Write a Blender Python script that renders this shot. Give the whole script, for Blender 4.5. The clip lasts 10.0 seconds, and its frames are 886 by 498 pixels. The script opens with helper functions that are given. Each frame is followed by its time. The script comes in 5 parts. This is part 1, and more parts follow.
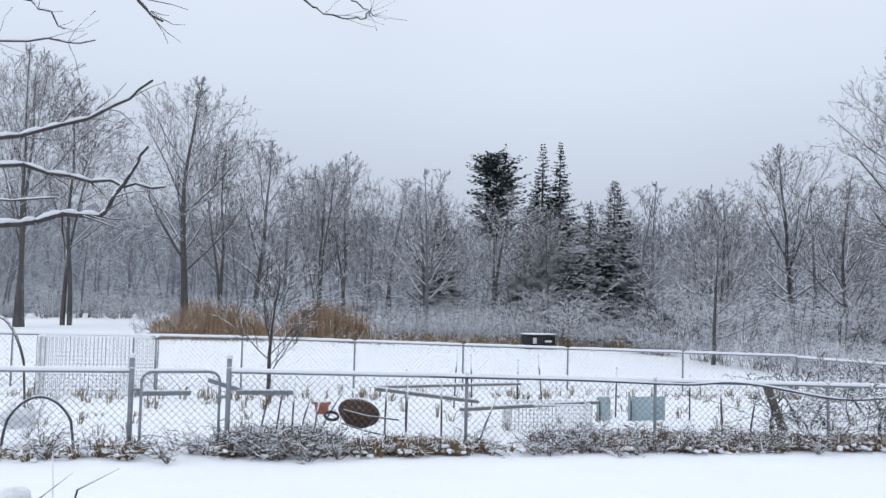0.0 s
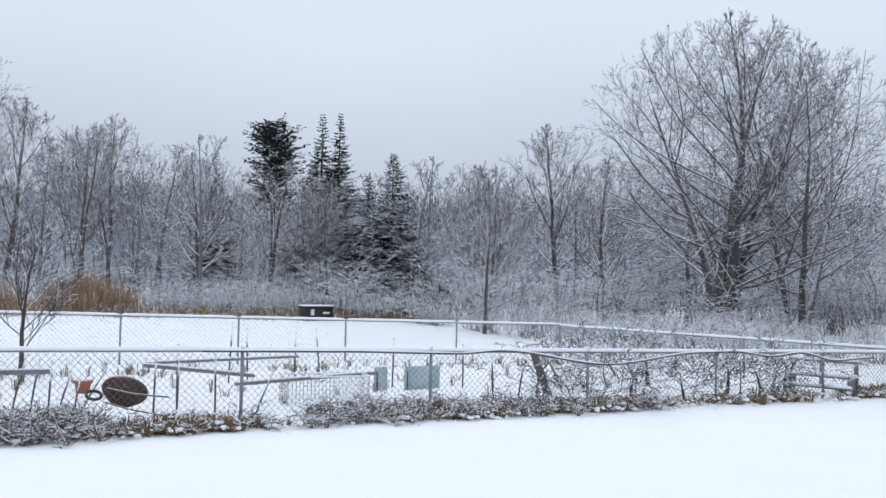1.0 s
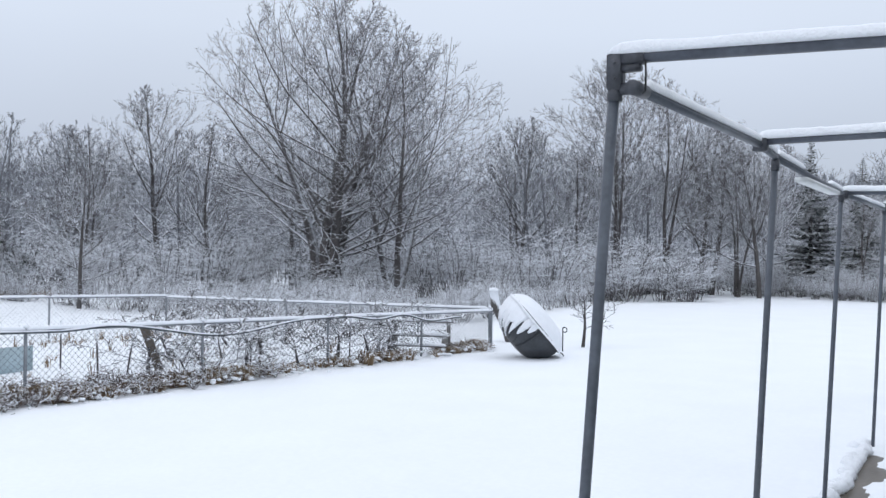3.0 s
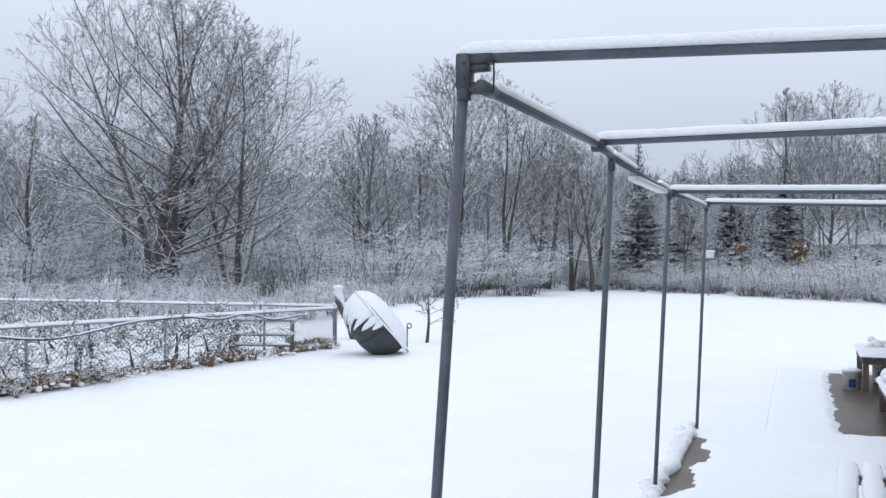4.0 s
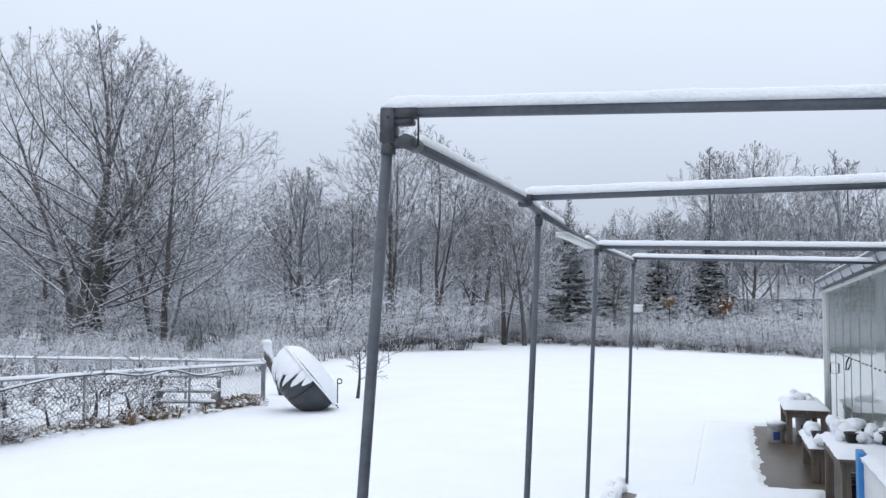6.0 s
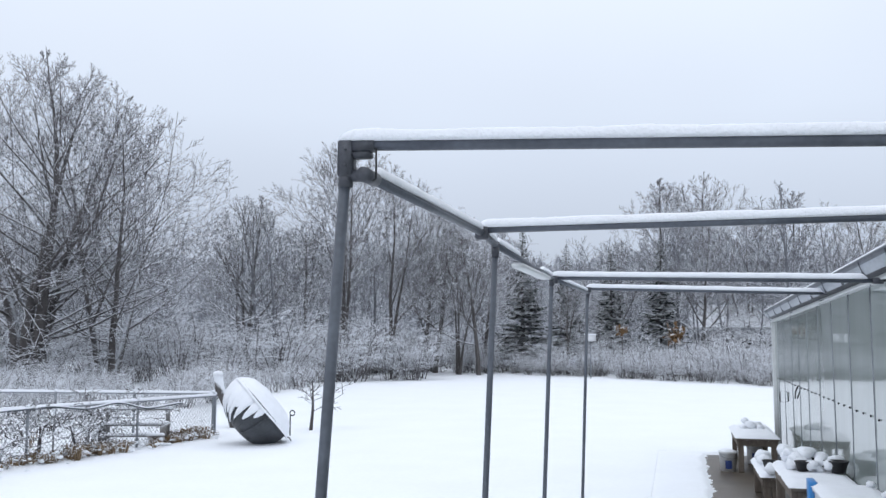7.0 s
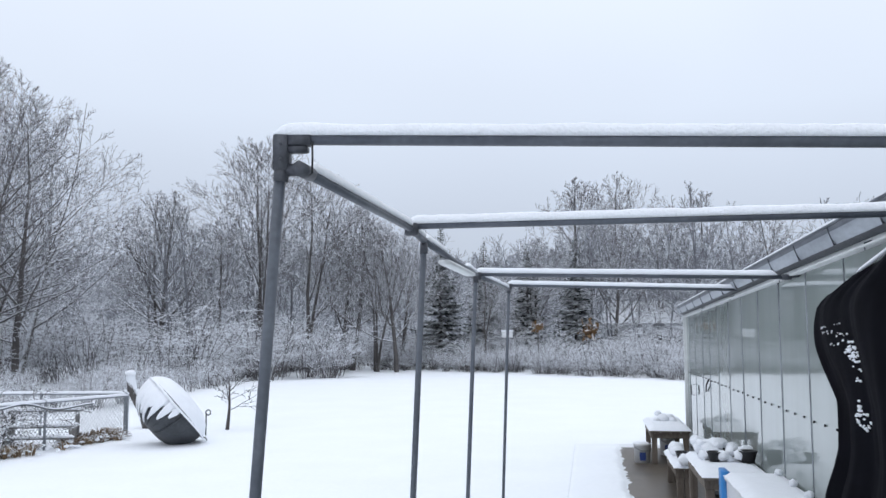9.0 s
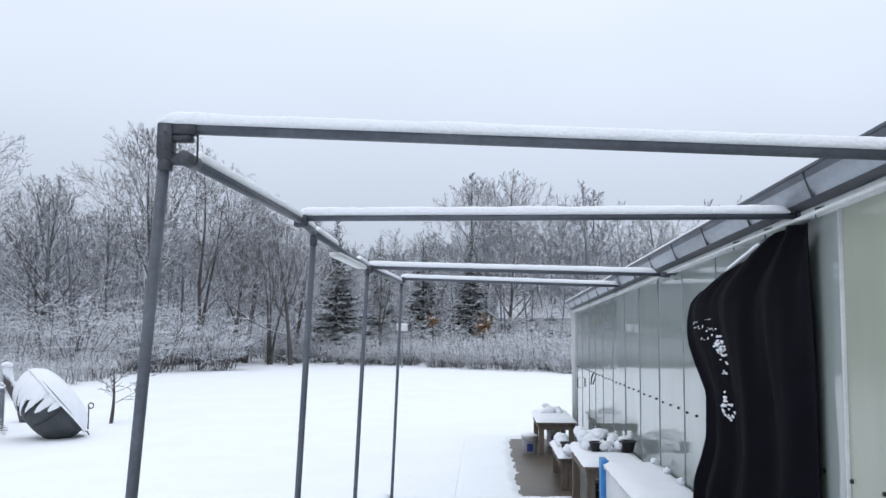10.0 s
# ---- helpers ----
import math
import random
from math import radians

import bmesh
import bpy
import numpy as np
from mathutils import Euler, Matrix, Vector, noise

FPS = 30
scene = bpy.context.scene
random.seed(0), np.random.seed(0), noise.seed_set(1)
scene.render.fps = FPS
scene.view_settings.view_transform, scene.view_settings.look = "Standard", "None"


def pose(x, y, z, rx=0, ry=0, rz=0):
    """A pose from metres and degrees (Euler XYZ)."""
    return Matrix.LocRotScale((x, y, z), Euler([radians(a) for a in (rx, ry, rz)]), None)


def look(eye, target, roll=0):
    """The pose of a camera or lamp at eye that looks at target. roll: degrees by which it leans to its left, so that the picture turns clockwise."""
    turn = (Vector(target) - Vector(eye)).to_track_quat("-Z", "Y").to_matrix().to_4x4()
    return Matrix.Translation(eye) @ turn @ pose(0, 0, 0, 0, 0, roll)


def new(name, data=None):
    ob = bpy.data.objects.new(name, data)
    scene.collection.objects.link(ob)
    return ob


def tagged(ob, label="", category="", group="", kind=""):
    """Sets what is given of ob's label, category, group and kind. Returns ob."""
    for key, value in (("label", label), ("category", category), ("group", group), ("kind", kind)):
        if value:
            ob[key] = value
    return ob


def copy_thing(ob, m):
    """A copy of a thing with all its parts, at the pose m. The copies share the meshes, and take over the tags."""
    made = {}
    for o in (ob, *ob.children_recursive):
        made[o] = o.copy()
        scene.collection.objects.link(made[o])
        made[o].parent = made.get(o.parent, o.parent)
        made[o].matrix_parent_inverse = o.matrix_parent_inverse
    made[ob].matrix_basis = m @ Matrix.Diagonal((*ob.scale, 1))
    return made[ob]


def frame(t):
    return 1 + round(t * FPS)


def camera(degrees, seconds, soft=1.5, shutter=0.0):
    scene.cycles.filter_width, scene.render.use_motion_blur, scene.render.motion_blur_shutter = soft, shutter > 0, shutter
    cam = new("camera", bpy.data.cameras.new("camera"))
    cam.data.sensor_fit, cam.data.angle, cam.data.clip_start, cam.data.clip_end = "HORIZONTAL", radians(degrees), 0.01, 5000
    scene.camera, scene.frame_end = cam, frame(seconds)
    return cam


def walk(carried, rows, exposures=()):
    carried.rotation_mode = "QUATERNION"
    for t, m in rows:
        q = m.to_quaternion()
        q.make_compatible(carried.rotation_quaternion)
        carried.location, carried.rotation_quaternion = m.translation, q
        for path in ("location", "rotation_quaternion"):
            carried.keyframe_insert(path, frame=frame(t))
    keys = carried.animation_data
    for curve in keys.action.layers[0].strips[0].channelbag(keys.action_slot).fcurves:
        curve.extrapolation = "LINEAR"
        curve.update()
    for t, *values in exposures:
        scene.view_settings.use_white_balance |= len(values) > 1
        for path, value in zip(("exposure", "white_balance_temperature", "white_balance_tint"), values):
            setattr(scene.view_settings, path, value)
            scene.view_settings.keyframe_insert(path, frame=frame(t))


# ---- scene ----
# ---------------------------------------------------------------- camera
PATH = [  # seconds, eye, target, roll
    (0, (1.660, -2.940, 2.240), (-7.816, 0.201, 2.834), 1.33),
    (0.5, (1.603, -2.904, 2.240), (-7.402, 1.416, 2.736), 1.32),
    (1, (1.528, -2.900, 2.241), (-6.890, 2.486, 2.572), 1.31),
    (1.5, (1.456, -2.920, 2.237), (-6.322, 3.362, 2.424), 1.05),
    (2, (1.396, -2.939, 2.231), (-5.724, 4.082, 2.347), 1.16),
    (2.5, (1.307, -2.963, 2.236), (-4.972, 4.820, 2.309), 0.97),
    (3, (1.228, -2.981, 2.241), (-4.072, 5.499, 2.297), 0.69),
    (4.3, (1.191, -2.976, 2.245), (-2.257, 6.411, 2.296), 0.27),
    (4.5, (1.193, -2.970, 2.244), (-2.124, 6.463, 2.316), 0.28),
    (5, (1.203, -2.958, 2.244), (-1.940, 6.533, 2.436), 0.29),
    (5.5, (1.213, -2.940, 2.245), (-1.858, 6.568, 2.652), 0.23),
    (6.8, (1.186, -2.889, 2.270), (-1.509, 6.695, 3.204), 0.32),
    (7, (1.183, -2.892, 2.273), (-1.336, 6.737, 3.244), 0.16),
    (7.5, (1.153, -2.919, 2.275), (-0.868, 6.826, 3.257), -0.09),
    (8, (1.144, -2.922, 2.275), (-0.482, 6.898, 3.243), -0.27),
    (8.5, (1.135, -2.916, 2.273), (-0.375, 6.923, 3.225), -0.27),
    (9, (1.114, -2.916, 2.266), (-0.493, 6.909, 3.205), -0.18),
    (9.5, (1.090, -2.831, 2.280), (-0.351, 7.023, 3.190), -0.14),
    (10, (1.174, -2.990, 2.258), (0.710, 6.961, 3.126), 0.31),
]
cam = camera(53.0, 10.0)
walk(cam, [(t, look(eye, target, roll)) for t, eye, target, roll in PATH], [(0, 0.0), (3, 0.0), (4.5, 0.07), (10, 0.07)])

# ---------------------------------------------------------------- light: a bright overcast winter sky
world = bpy.data.worlds.new("overcast_sky")
scene.world = world
world.use_nodes = True
wn, wl = world.node_tree.nodes, world.node_tree.links
wn.clear()
w_out = wn.new("ShaderNodeOutputWorld")
w_bg = wn.new("ShaderNodeBackground")
w_sky = wn.new("ShaderNodeTexSky")
w_sky.sky_type, w_sky.sun_disc = "NISHITA", False
w_sky.sun_elevation, w_sky.sun_rotation = radians(35), radians(200)
w_tc = wn.new("ShaderNodeTexCoord")
w_sep = wn.new("ShaderNodeSeparateXYZ")
w_ramp = wn.new("ShaderNodeValToRGB")
w_noise = wn.new("ShaderNodeTexNoise")
w_noise.inputs["Scale"].default_value, w_noise.inputs["Detail"].default_value = 1.6, 3
w_cloud = wn.new("ShaderNodeMix")
w_cloud.data_type, w_cloud.blend_type = "RGBA", "MULTIPLY"
w_mix = wn.new("ShaderNodeMix")
w_mix.data_type = "RGBA"
cr = w_ramp.color_ramp
cr.elements[0].position, cr.elements[0].color = 0.0, (0.45, 0.505, 0.61, 1)
cr.elements[1].position, cr.elements[1].color = 1.0, (1.02, 1.10, 1.24, 1)
for pos, col in ((0.12, (0.572, 0.635, 0.755, 1)), (0.24, (0.725, 0.805, 0.94, 1)), (0.5, (0.90, 0.97, 1.09, 1))):
    el = cr.elements.new(pos)
    el.color = col
w_tone = wn.new("ShaderNodeMapRange")
w_tone.inputs[1].default_value, w_tone.inputs[2].default_value = 0.3, 0.7
w_tone.inputs[3].default_value, w_tone.inputs[4].default_value = 0.95, 1.04
wl.new(w_tc.outputs["Generated"], w_sep.inputs[0])
wl.new(w_tc.outputs["Generated"], w_noise.inputs["Vector"])
wl.new(w_sep.outputs["Z"], w_ramp.inputs[0])
wl.new(w_noise.outputs["Fac"], w_tone.inputs[0])
w_cloud.inputs[0].default_value = 1.0
wl.new(w_ramp.outputs[0], w_cloud.inputs[6])
wl.new(w_tone.outputs[0], w_cloud.inputs[7])
w_dim = wn.new("ShaderNodeMix")
w_dim.data_type, w_dim.blend_type = "RGBA", "MULTIPLY"
w_dim.inputs[0].default_value = 1.0
w_dim.inputs[7].default_value = (0.1, 0.1, 0.1, 1)
wl.new(w_sky.outputs[0], w_dim.inputs[6])
w_mix.inputs[0].default_value = 0.94
wl.new(w_dim.outputs[2], w_mix.inputs[6])
wl.new(w_cloud.outputs[2], w_mix.inputs[7])
wl.new(w_mix.outputs[2], w_bg.inputs[0])
w_bg.inputs[1].default_value = 1.0
wl.new(w_bg.outputs[0], w_out.inputs[0])

sun_data = bpy.data.lights.new("sun", "SUN")
sun_data.energy, sun_data.angle, sun_data.color = 0.5, radians(60), (0.94, 0.97, 1.0)
sun = new("sun", sun_data)
sun.matrix_world = look((0, 0, 60), (12, 14, 0))


# ---------------------------------------------------------------- materials
def material(name, base, rough=0.6, metal=0.0, vary=0.2, scale=6.0, bump=0.2, fine=60.0, snow=0.0, snow_at=0.35, spec=0.4, stretch=(1, 1, 1), alt=None):
    """A worn surface: two scales of tone, fine relief, and, where snow > 0, snow that lies on what faces up."""
    m = bpy.data.materials.new(name)
    m.use_nodes = True
    n, l = m.node_tree.nodes, m.node_tree.links
    b = n["Principled BSDF"]
    b.inputs["Metallic"].default_value = metal
    b.inputs["Specular IOR Level"].default_value = spec
    tc = n.new("ShaderNodeTexCoord")
    mp = n.new("ShaderNodeMapping")
    mp.inputs["Scale"].default_value = stretch
    l.new(tc.outputs["Object"], mp.inputs[0])
    big, small = n.new("ShaderNodeTexNoise"), n.new("ShaderNodeTexNoise")
    big.inputs["Scale"].default_value, big.inputs["Detail"].default_value = scale, 4
    small.inputs["Scale"].default_value, small.inputs["Detail"].default_value = fine, 3
    l.new(mp.outputs[0], big.inputs["Vector"])
    l.new(mp.outputs[0], small.inputs["Vector"])
    ramp = n.new("ShaderNodeValToRGB")
    lo = alt if alt else tuple(c * (1 - vary) for c in base)
    ramp.color_ramp.elements[0].position, ramp.color_ramp.elements[0].color = 0.32, (*lo, 1)
    ramp.color_ramp.elements[1].position, ramp.color_ramp.elements[1].color = 0.68, (*base, 1)
    l.new(big.outputs["Fac"], ramp.inputs[0])
    grain = n.new("ShaderNodeMix")
    grain.data_type, grain.blend_type = "RGBA", "MULTIPLY"
    grain.inputs[0].default_value = 1.0
    tone = n.new("ShaderNodeMapRange")
    tone.inputs[1].default_value, tone.inputs[2].default_value = 0.3, 0.7
    tone.inputs[3].default_value, tone.inputs[4].default_value = 1 - vary * 0.6, 1 + vary * 0.4
    l.new(small.outputs["Fac"], tone.inputs[0])
    l.new(ramp.outputs[0], grain.inputs[6])
    l.new(tone.outputs[0], grain.inputs[7])
    colour, rough_out = grain.outputs[2], None
    b.inputs["Roughness"].default_value = rough
    if snow > 0:
        geo, sep = n.new("ShaderNodeNewGeometry"), n.new("ShaderNodeSeparateXYZ")
        l.new(geo.outputs["Normal"], sep.inputs[0])
        add = n.new("ShaderNodeMath")
        add.operation = "MULTIPLY_ADD"
        l.new(small.outputs["Fac"], add.inputs[0])
        add.inputs[1].default_value = 0.5
        l.new(sep.outputs["Z"], add.inputs[2])
        mr = n.new("ShaderNodeMapRange")
        mr.inputs[1].default_value, mr.inputs[2].default_value = snow_at + 0.2, snow_at + 0.35
        mr.inputs[3].default_value, mr.inputs[4].default_value = 0.0, snow
        l.new(add.outputs[0], mr.inputs[0])
        mix = n.new("ShaderNodeMix")
        mix.data_type = "RGBA"
        l.new(mr.outputs[0], mix.inputs[0])
        l.new(colour, mix.inputs[6])
        mix.inputs[7].default_value = (0.84, 0.87, 0.92, 1)
        colour = mix.outputs[2]
    l.new(colour, b.inputs["Base Color"])
    if bump > 0:
        bp = n.new("ShaderNodeBump")
        bp.inputs["Strength"].default_value, bp.inputs["Distance"].default_value = bump, 0.02
        l.new(small.outputs["Fac"], bp.inputs["Height"])
        l.new(bp.outputs[0], b.inputs["Normal"])
    return m


SNOW = material("snow", (0.89, 0.915, 0.95), 0.75, vary=0.03, scale=0.7, bump=0.25, fine=14, spec=0.2)
SNOW_CAP = material("snow_cap", (0.88, 0.90, 0.94), 0.75, vary=0.04, scale=9, bump=0.5, fine=70, spec=0.2)
BARK = material("bark", (0.125, 0.115, 0.112), 0.9, vary=0.4, scale=5, bump=0.7, fine=38, snow=0.92, snow_at=0.2, stretch=(1, 1, 0.3))
TWIG = material("twig", (0.20, 0.19, 0.20), 0.9, vary=0.3, scale=3, bump=0.0, fine=12, snow=0.92, snow_at=0.16)
# haze over the far woods is painted in: twigs tinted blue-grey
TWIG_HAZED = material("twig_hazed", (0.20, 0.205, 0.225), 0.9, vary=0.25, scale=0.4, bump=0.0, fine=5, snow=0.68, snow_at=0.36)
SHRUB = material("shrub_stems", (0.15, 0.14, 0.145), 0.9, vary=0.35, scale=0.8, bump=0.0, fine=8, snow=0.8, snow_at=0.33)
WEED = material("frosted_weeds", (0.15, 0.115, 0.10), 0.9, vary=0.35, scale=2.5, bump=0.0, fine=20, snow=0.95, snow_at=0.2)
# backdrop wood, its base colour paled and blued to imitate distance haze
RIDGE_HAZED = material("hazed_ridge_wood", (0.24, 0.255, 0.285), 0.95, vary=0.35, scale=0.25, bump=0.0, fine=1.2, snow=0.25, snow_at=0.3, stretch=(1, 1, 0.25))
NEEDLES = material("needles", (0.040, 0.058, 0.050), 0.8, vary=0.45, scale=1.6, bump=0.0, fine=9, snow=0.6, snow_at=0.74)
DRY = material("dry_grass", (0.30, 0.215, 0.13), 0.9, vary=0.4, scale=4, bump=0.0, fine=20, snow=0.9, snow_at=0.32, alt=(0.16, 0.11, 0.07))
REED = material("brown_reed", (0.34, 0.235, 0.15), 0.9, vary=0.3, scale=1.5, bump=0.0, fine=9, snow=0.6, snow_at=0.4, alt=(0.24, 0.165, 0.11))
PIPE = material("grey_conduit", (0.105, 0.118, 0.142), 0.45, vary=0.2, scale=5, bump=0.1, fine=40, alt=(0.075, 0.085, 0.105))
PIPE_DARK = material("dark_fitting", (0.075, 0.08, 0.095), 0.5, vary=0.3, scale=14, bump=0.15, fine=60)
GALV = material("galvanised_steel", (0.30, 0.32, 0.35), 0.5, metal=0.5, vary=0.25, scale=9, bump=0.1, fine=50)
WIRE = material("frosted_wire", (0.22, 0.24, 0.27), 0.6, metal=0.2, vary=0.3, scale=3, bump=0.0, fine=30, snow=0.8, snow_at=0.34)
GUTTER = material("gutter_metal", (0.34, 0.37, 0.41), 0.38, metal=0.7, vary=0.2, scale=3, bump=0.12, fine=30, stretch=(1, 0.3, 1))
PANEL = material("polycarbonate_panel", (0.31, 0.35, 0.335), 0.045, vary=0.10, scale=0.7, bump=0.02, fine=3.0, spec=0.9, stretch=(1, 1, 0.25))
PANEL_WARM = material("polycarbonate_panel_warm", (0.36, 0.385, 0.31), 0.2, vary=0.10, scale=0.7, bump=0.04, fine=3.0, spec=0.6, stretch=(1, 1, 0.25))
TRIM = material("white_trim", (0.66, 0.68, 0.68), 0.4, vary=0.12, scale=6, bump=0.08, fine=40)
CLOTH = material("black_shade_cloth", (0.0045, 0.0045, 0.008), 0.9, vary=0.4, scale=3, bump=0.3, fine=160, spec=0.1)
CONCRETE = material("wet_concrete", (0.135, 0.110, 0.085), 0.38, vary=0.3, scale=1.4, bump=0.15, fine=30, alt=(0.075, 0.062, 0.05))
WOOD = material("weathered_wood", (0.20, 0.165, 0.135), 0.85, vary=0.35, scale=6, bump=0.5, fine=45, snow=0.95, snow_at=0.5, stretch=(4, 4, 0.6))
WOOD_GREY = material("grey_wood", (0.27, 0.26, 0.25), 0.85, vary=0.3, scale=6, bump=0.5, fine=45, snow=0.95, snow_at=0.45, stretch=(0.6, 4, 4))
HULL = material("dark_hull_plastic", (0.062, 0.068, 0.078), 0.5, vary=0.35, scale=4, bump=0.2, fine=24)
RUST = material("rusty_steel", (0.105, 0.055, 0.04), 0.85, vary=0.45, scale=8, bump=0.4, fine=40, snow=0.9, snow_at=0.6)
CLAY = material("orange_clay", (0.42, 0.15, 0.09), 0.8, vary=0.2, scale=10, bump=0.2, fine=50, snow=0.9, snow_at=0.55)
BLACK = material("black_paint", (0.02, 0.02, 0.022), 0.5, vary=0.3, scale=6, bump=0.1, fine=30)
BLUE = material("blue_plastic", (0.03, 0.22, 0.55), 0.4, vary=0.15, scale=6, bump=0.08, fine=40)
NAVY = material("navy_print", (0.03, 0.06, 0.22), 0.5, vary=0.2, scale=20, bump=0.0, fine=60)
WHITE = material("white_plastic", (0.72, 0.73, 0.74), 0.45, vary=0.1, scale=8, bump=0.06, fine=40)
HOSE = material("dark_hose", (0.07, 0.085, 0.10), 0.55, vary=0.3, scale=6, bump=0.1, fine=40, snow=0.9, snow_at=0.55)
SHEET = material("pale_blue_sheet", (0.42, 0.52, 0.56), 0.3, vary=0.15, scale=3, bump=0.08, fine=20)
STEM = material("snowy_stem", (0.085, 0.075, 0.075), 0.9, vary=0.35, scale=6, bump=0.4, fine=40, snow=0.95, snow_at=0.32)
BRICKISH = material("far_siding", (0.42, 0.43, 0.45), 0.8, vary=0.12, scale=1.0, bump=0.2, fine=8)
ORANGE = material("rusty_orange_leaves", (0.27, 0.165, 0.085), 0.9, vary=0.4, scale=4, bump=0.0, fine=20, snow=0.5, snow_at=0.5)


# ---------------------------------------------------------------- mesh builders
class Soup:
    """Gathers tubes, boxes and faces, and makes one mesh of them."""

    def __init__(self):
        self.v, self.f, self.n = [], [], 0

    def add(self, verts, faces):
        self.v.append(np.asarray(verts, float).reshape(-1, 3))
        self.f.extend([tuple(i + self.n for i in q) for q in faces])
        self.n += len(self.v[-1])

    def tube(self, pts, radii, sides=6, caps=False, flat=1.0, turn=0.0):
        pts = np.asarray(pts, float)
        k = len(pts)
        radii = np.broadcast_to(np.asarray(radii, float), (k,))
        d = pts[-1] - pts[0]
        ln = np.linalg.norm(d)
        d = d / ln if ln > 1e-9 else np.array([0, 0, 1.0])
        ref = np.array([0, 0, 1.0]) if abs(d[2]) < 0.9 else np.array([1.0, 0, 0])
        u = np.cross(d, ref)
        u /= np.linalg.norm(u)
        w = np.cross(u, d)
        a = np.arange(sides) * 2 * math.pi / sides + math.pi / 2 + turn
        ring = np.cos(a)[:, None] * u + np.sin(a)[:, None] * w * flat
        self.v.append((pts[:, None, :] + radii[:, None, None] * ring[None]).reshape(-1, 3))
        b = self.n
        for i in range(k - 1):
            for j in range(sides):
                j2 = (j + 1) % sides
                self.f.append((b + i * sides + j, b + i * sides + j2, b + (i + 1) * sides + j2, b + (i + 1) * sides + j))
        if caps:
            self.f.append(tuple(b + j for j in range(sides))[::-1])
            self.f.append(tuple(b + (k - 1) * sides + j for j in range(sides)))
        self.n += k * sides

    def box(self, lo, hi, m=None, bevel=0.0):
        x0, y0, z0 = lo
        x1, y1, z1 = hi
        e = min(bevel, (x1 - x0) / 3, (y1 - y0) / 3, (z1 - z0) / 3)
        if e <= 0:
            v = [(x, y, z) for z in (z0, z1) for x, y in ((x0, y0), (x1, y0), (x1, y1), (x0, y1))]
            f = [(3, 2, 1, 0), (4, 5, 6, 7), (0, 1, 5, 4), (1, 2, 6, 5), (2, 3, 7, 6), (3, 0, 4, 7)]
        else:
            v, f = [], []
            for z, i in ((z0, e), (z0 + e, 0), (z1 - e, 0), (z1, e)):
                v += [(x0 + i, y0 + i, z), (x1 - i, y0 + i, z), (x1 - i, y1 - i, z), (x0 + i, y1 - i, z)]
            f = [(3, 2, 1, 0), (12, 13, 14, 15)]
            for k in range(3):
                for j in range(4):
                    f.append((4 * k + j, 4 * k + (j + 1) % 4, 4 * k + 4 + (j + 1) % 4, 4 * k + 4 + j))
        if m is not None:
            v = [tuple(m @ Vector(p)) for p in v]
        self.add(v, f)

    def grid(self, rows):
        """Quads over a table of points."""
        rows = np.asarray(rows, float)
        r, c = rows.shape[:2]
        self.add(rows.reshape(-1, 3), [(i * c + j, i * c + j + 1, (i + 1) * c + j + 1, (i + 1) * c + j) for i in range(r - 1) for j in range(c - 1)])

    def mesh(self, name, mat, smooth=True):
        return make_mesh(name, np.concatenate(self.v) if self.v else np.zeros((0, 3)), self.f, mat, smooth)


def make_mesh(name, verts, faces, mat, smooth=True):
    me = bpy.data.meshes.new(name)
    me.from_pydata(verts.tolist() if hasattr(verts, "tolist") else verts, [], faces)
    if smooth:
        me.polygons.foreach_set("use_smooth", [True] * len(me.polygons))
    me.materials.append(mat)
    me.update()
    return me


def quad_mesh(name, verts, quads, mat, smooth=True):
    """A mesh of quads from arrays, for large numbers."""
    me = bpy.data.meshes.new(name)
    nv, nq = len(verts), len(quads)
    me.vertices.add(nv)
    me.vertices.foreach_set("co", np.ascontiguousarray(verts, dtype=np.float32).ravel())
    me.loops.add(nq * 4)
    me.loops.foreach_set("vertex_index", np.ascontiguousarray(quads, dtype=np.int32).ravel())
    me.polygons.add(nq)
    me.polygons.foreach_set("loop_start", np.arange(0, nq * 4, 4, dtype=np.int32))
    me.polygons.foreach_set("use_smooth", np.full(nq, smooth))
    me.materials.append(mat)
    me.update(calc_edges=True)
    return me


def part(name, soup, mat, parent, label="", smooth=True):
    """One mesh object under a thing or a part."""
    ob = new(name, soup.mesh(name, mat, smooth))
    ob.parent = parent
    if label:
        ob["label"] = label
    return ob


def thing(name, label, category, at=(0, 0, 0), rz=0, group="", kind=""):
    ob = new(name)
    ob.empty_display_size = 0.1
    ob.matrix_world = pose(*at, 0, 0, rz)
    return tagged(ob, label, category, group, kind)


def soup_of(fn):
    s = Soup()
    fn(s)
    return s


def smooth01(a, b, x):
    t = min(1.0, max(0.0, (x - a) / (b - a)))
    return t * t * (3 - 2 * t)


def ground_z(x, y):
    """The lawn falls gently along the garden fence."""
    k = smooth01(-4, -9, x) * (1 - smooth01(-26, -36, x)) * (1 - smooth01(19, 27, y))
    return k * min(-0.095, max(-0.16, -0.008 * y))


def rail_z(x, y):
    """The height from which the fences' rails are set out."""
    return min(0.14, max(-0.2, 0.12 - 0.018 * y))


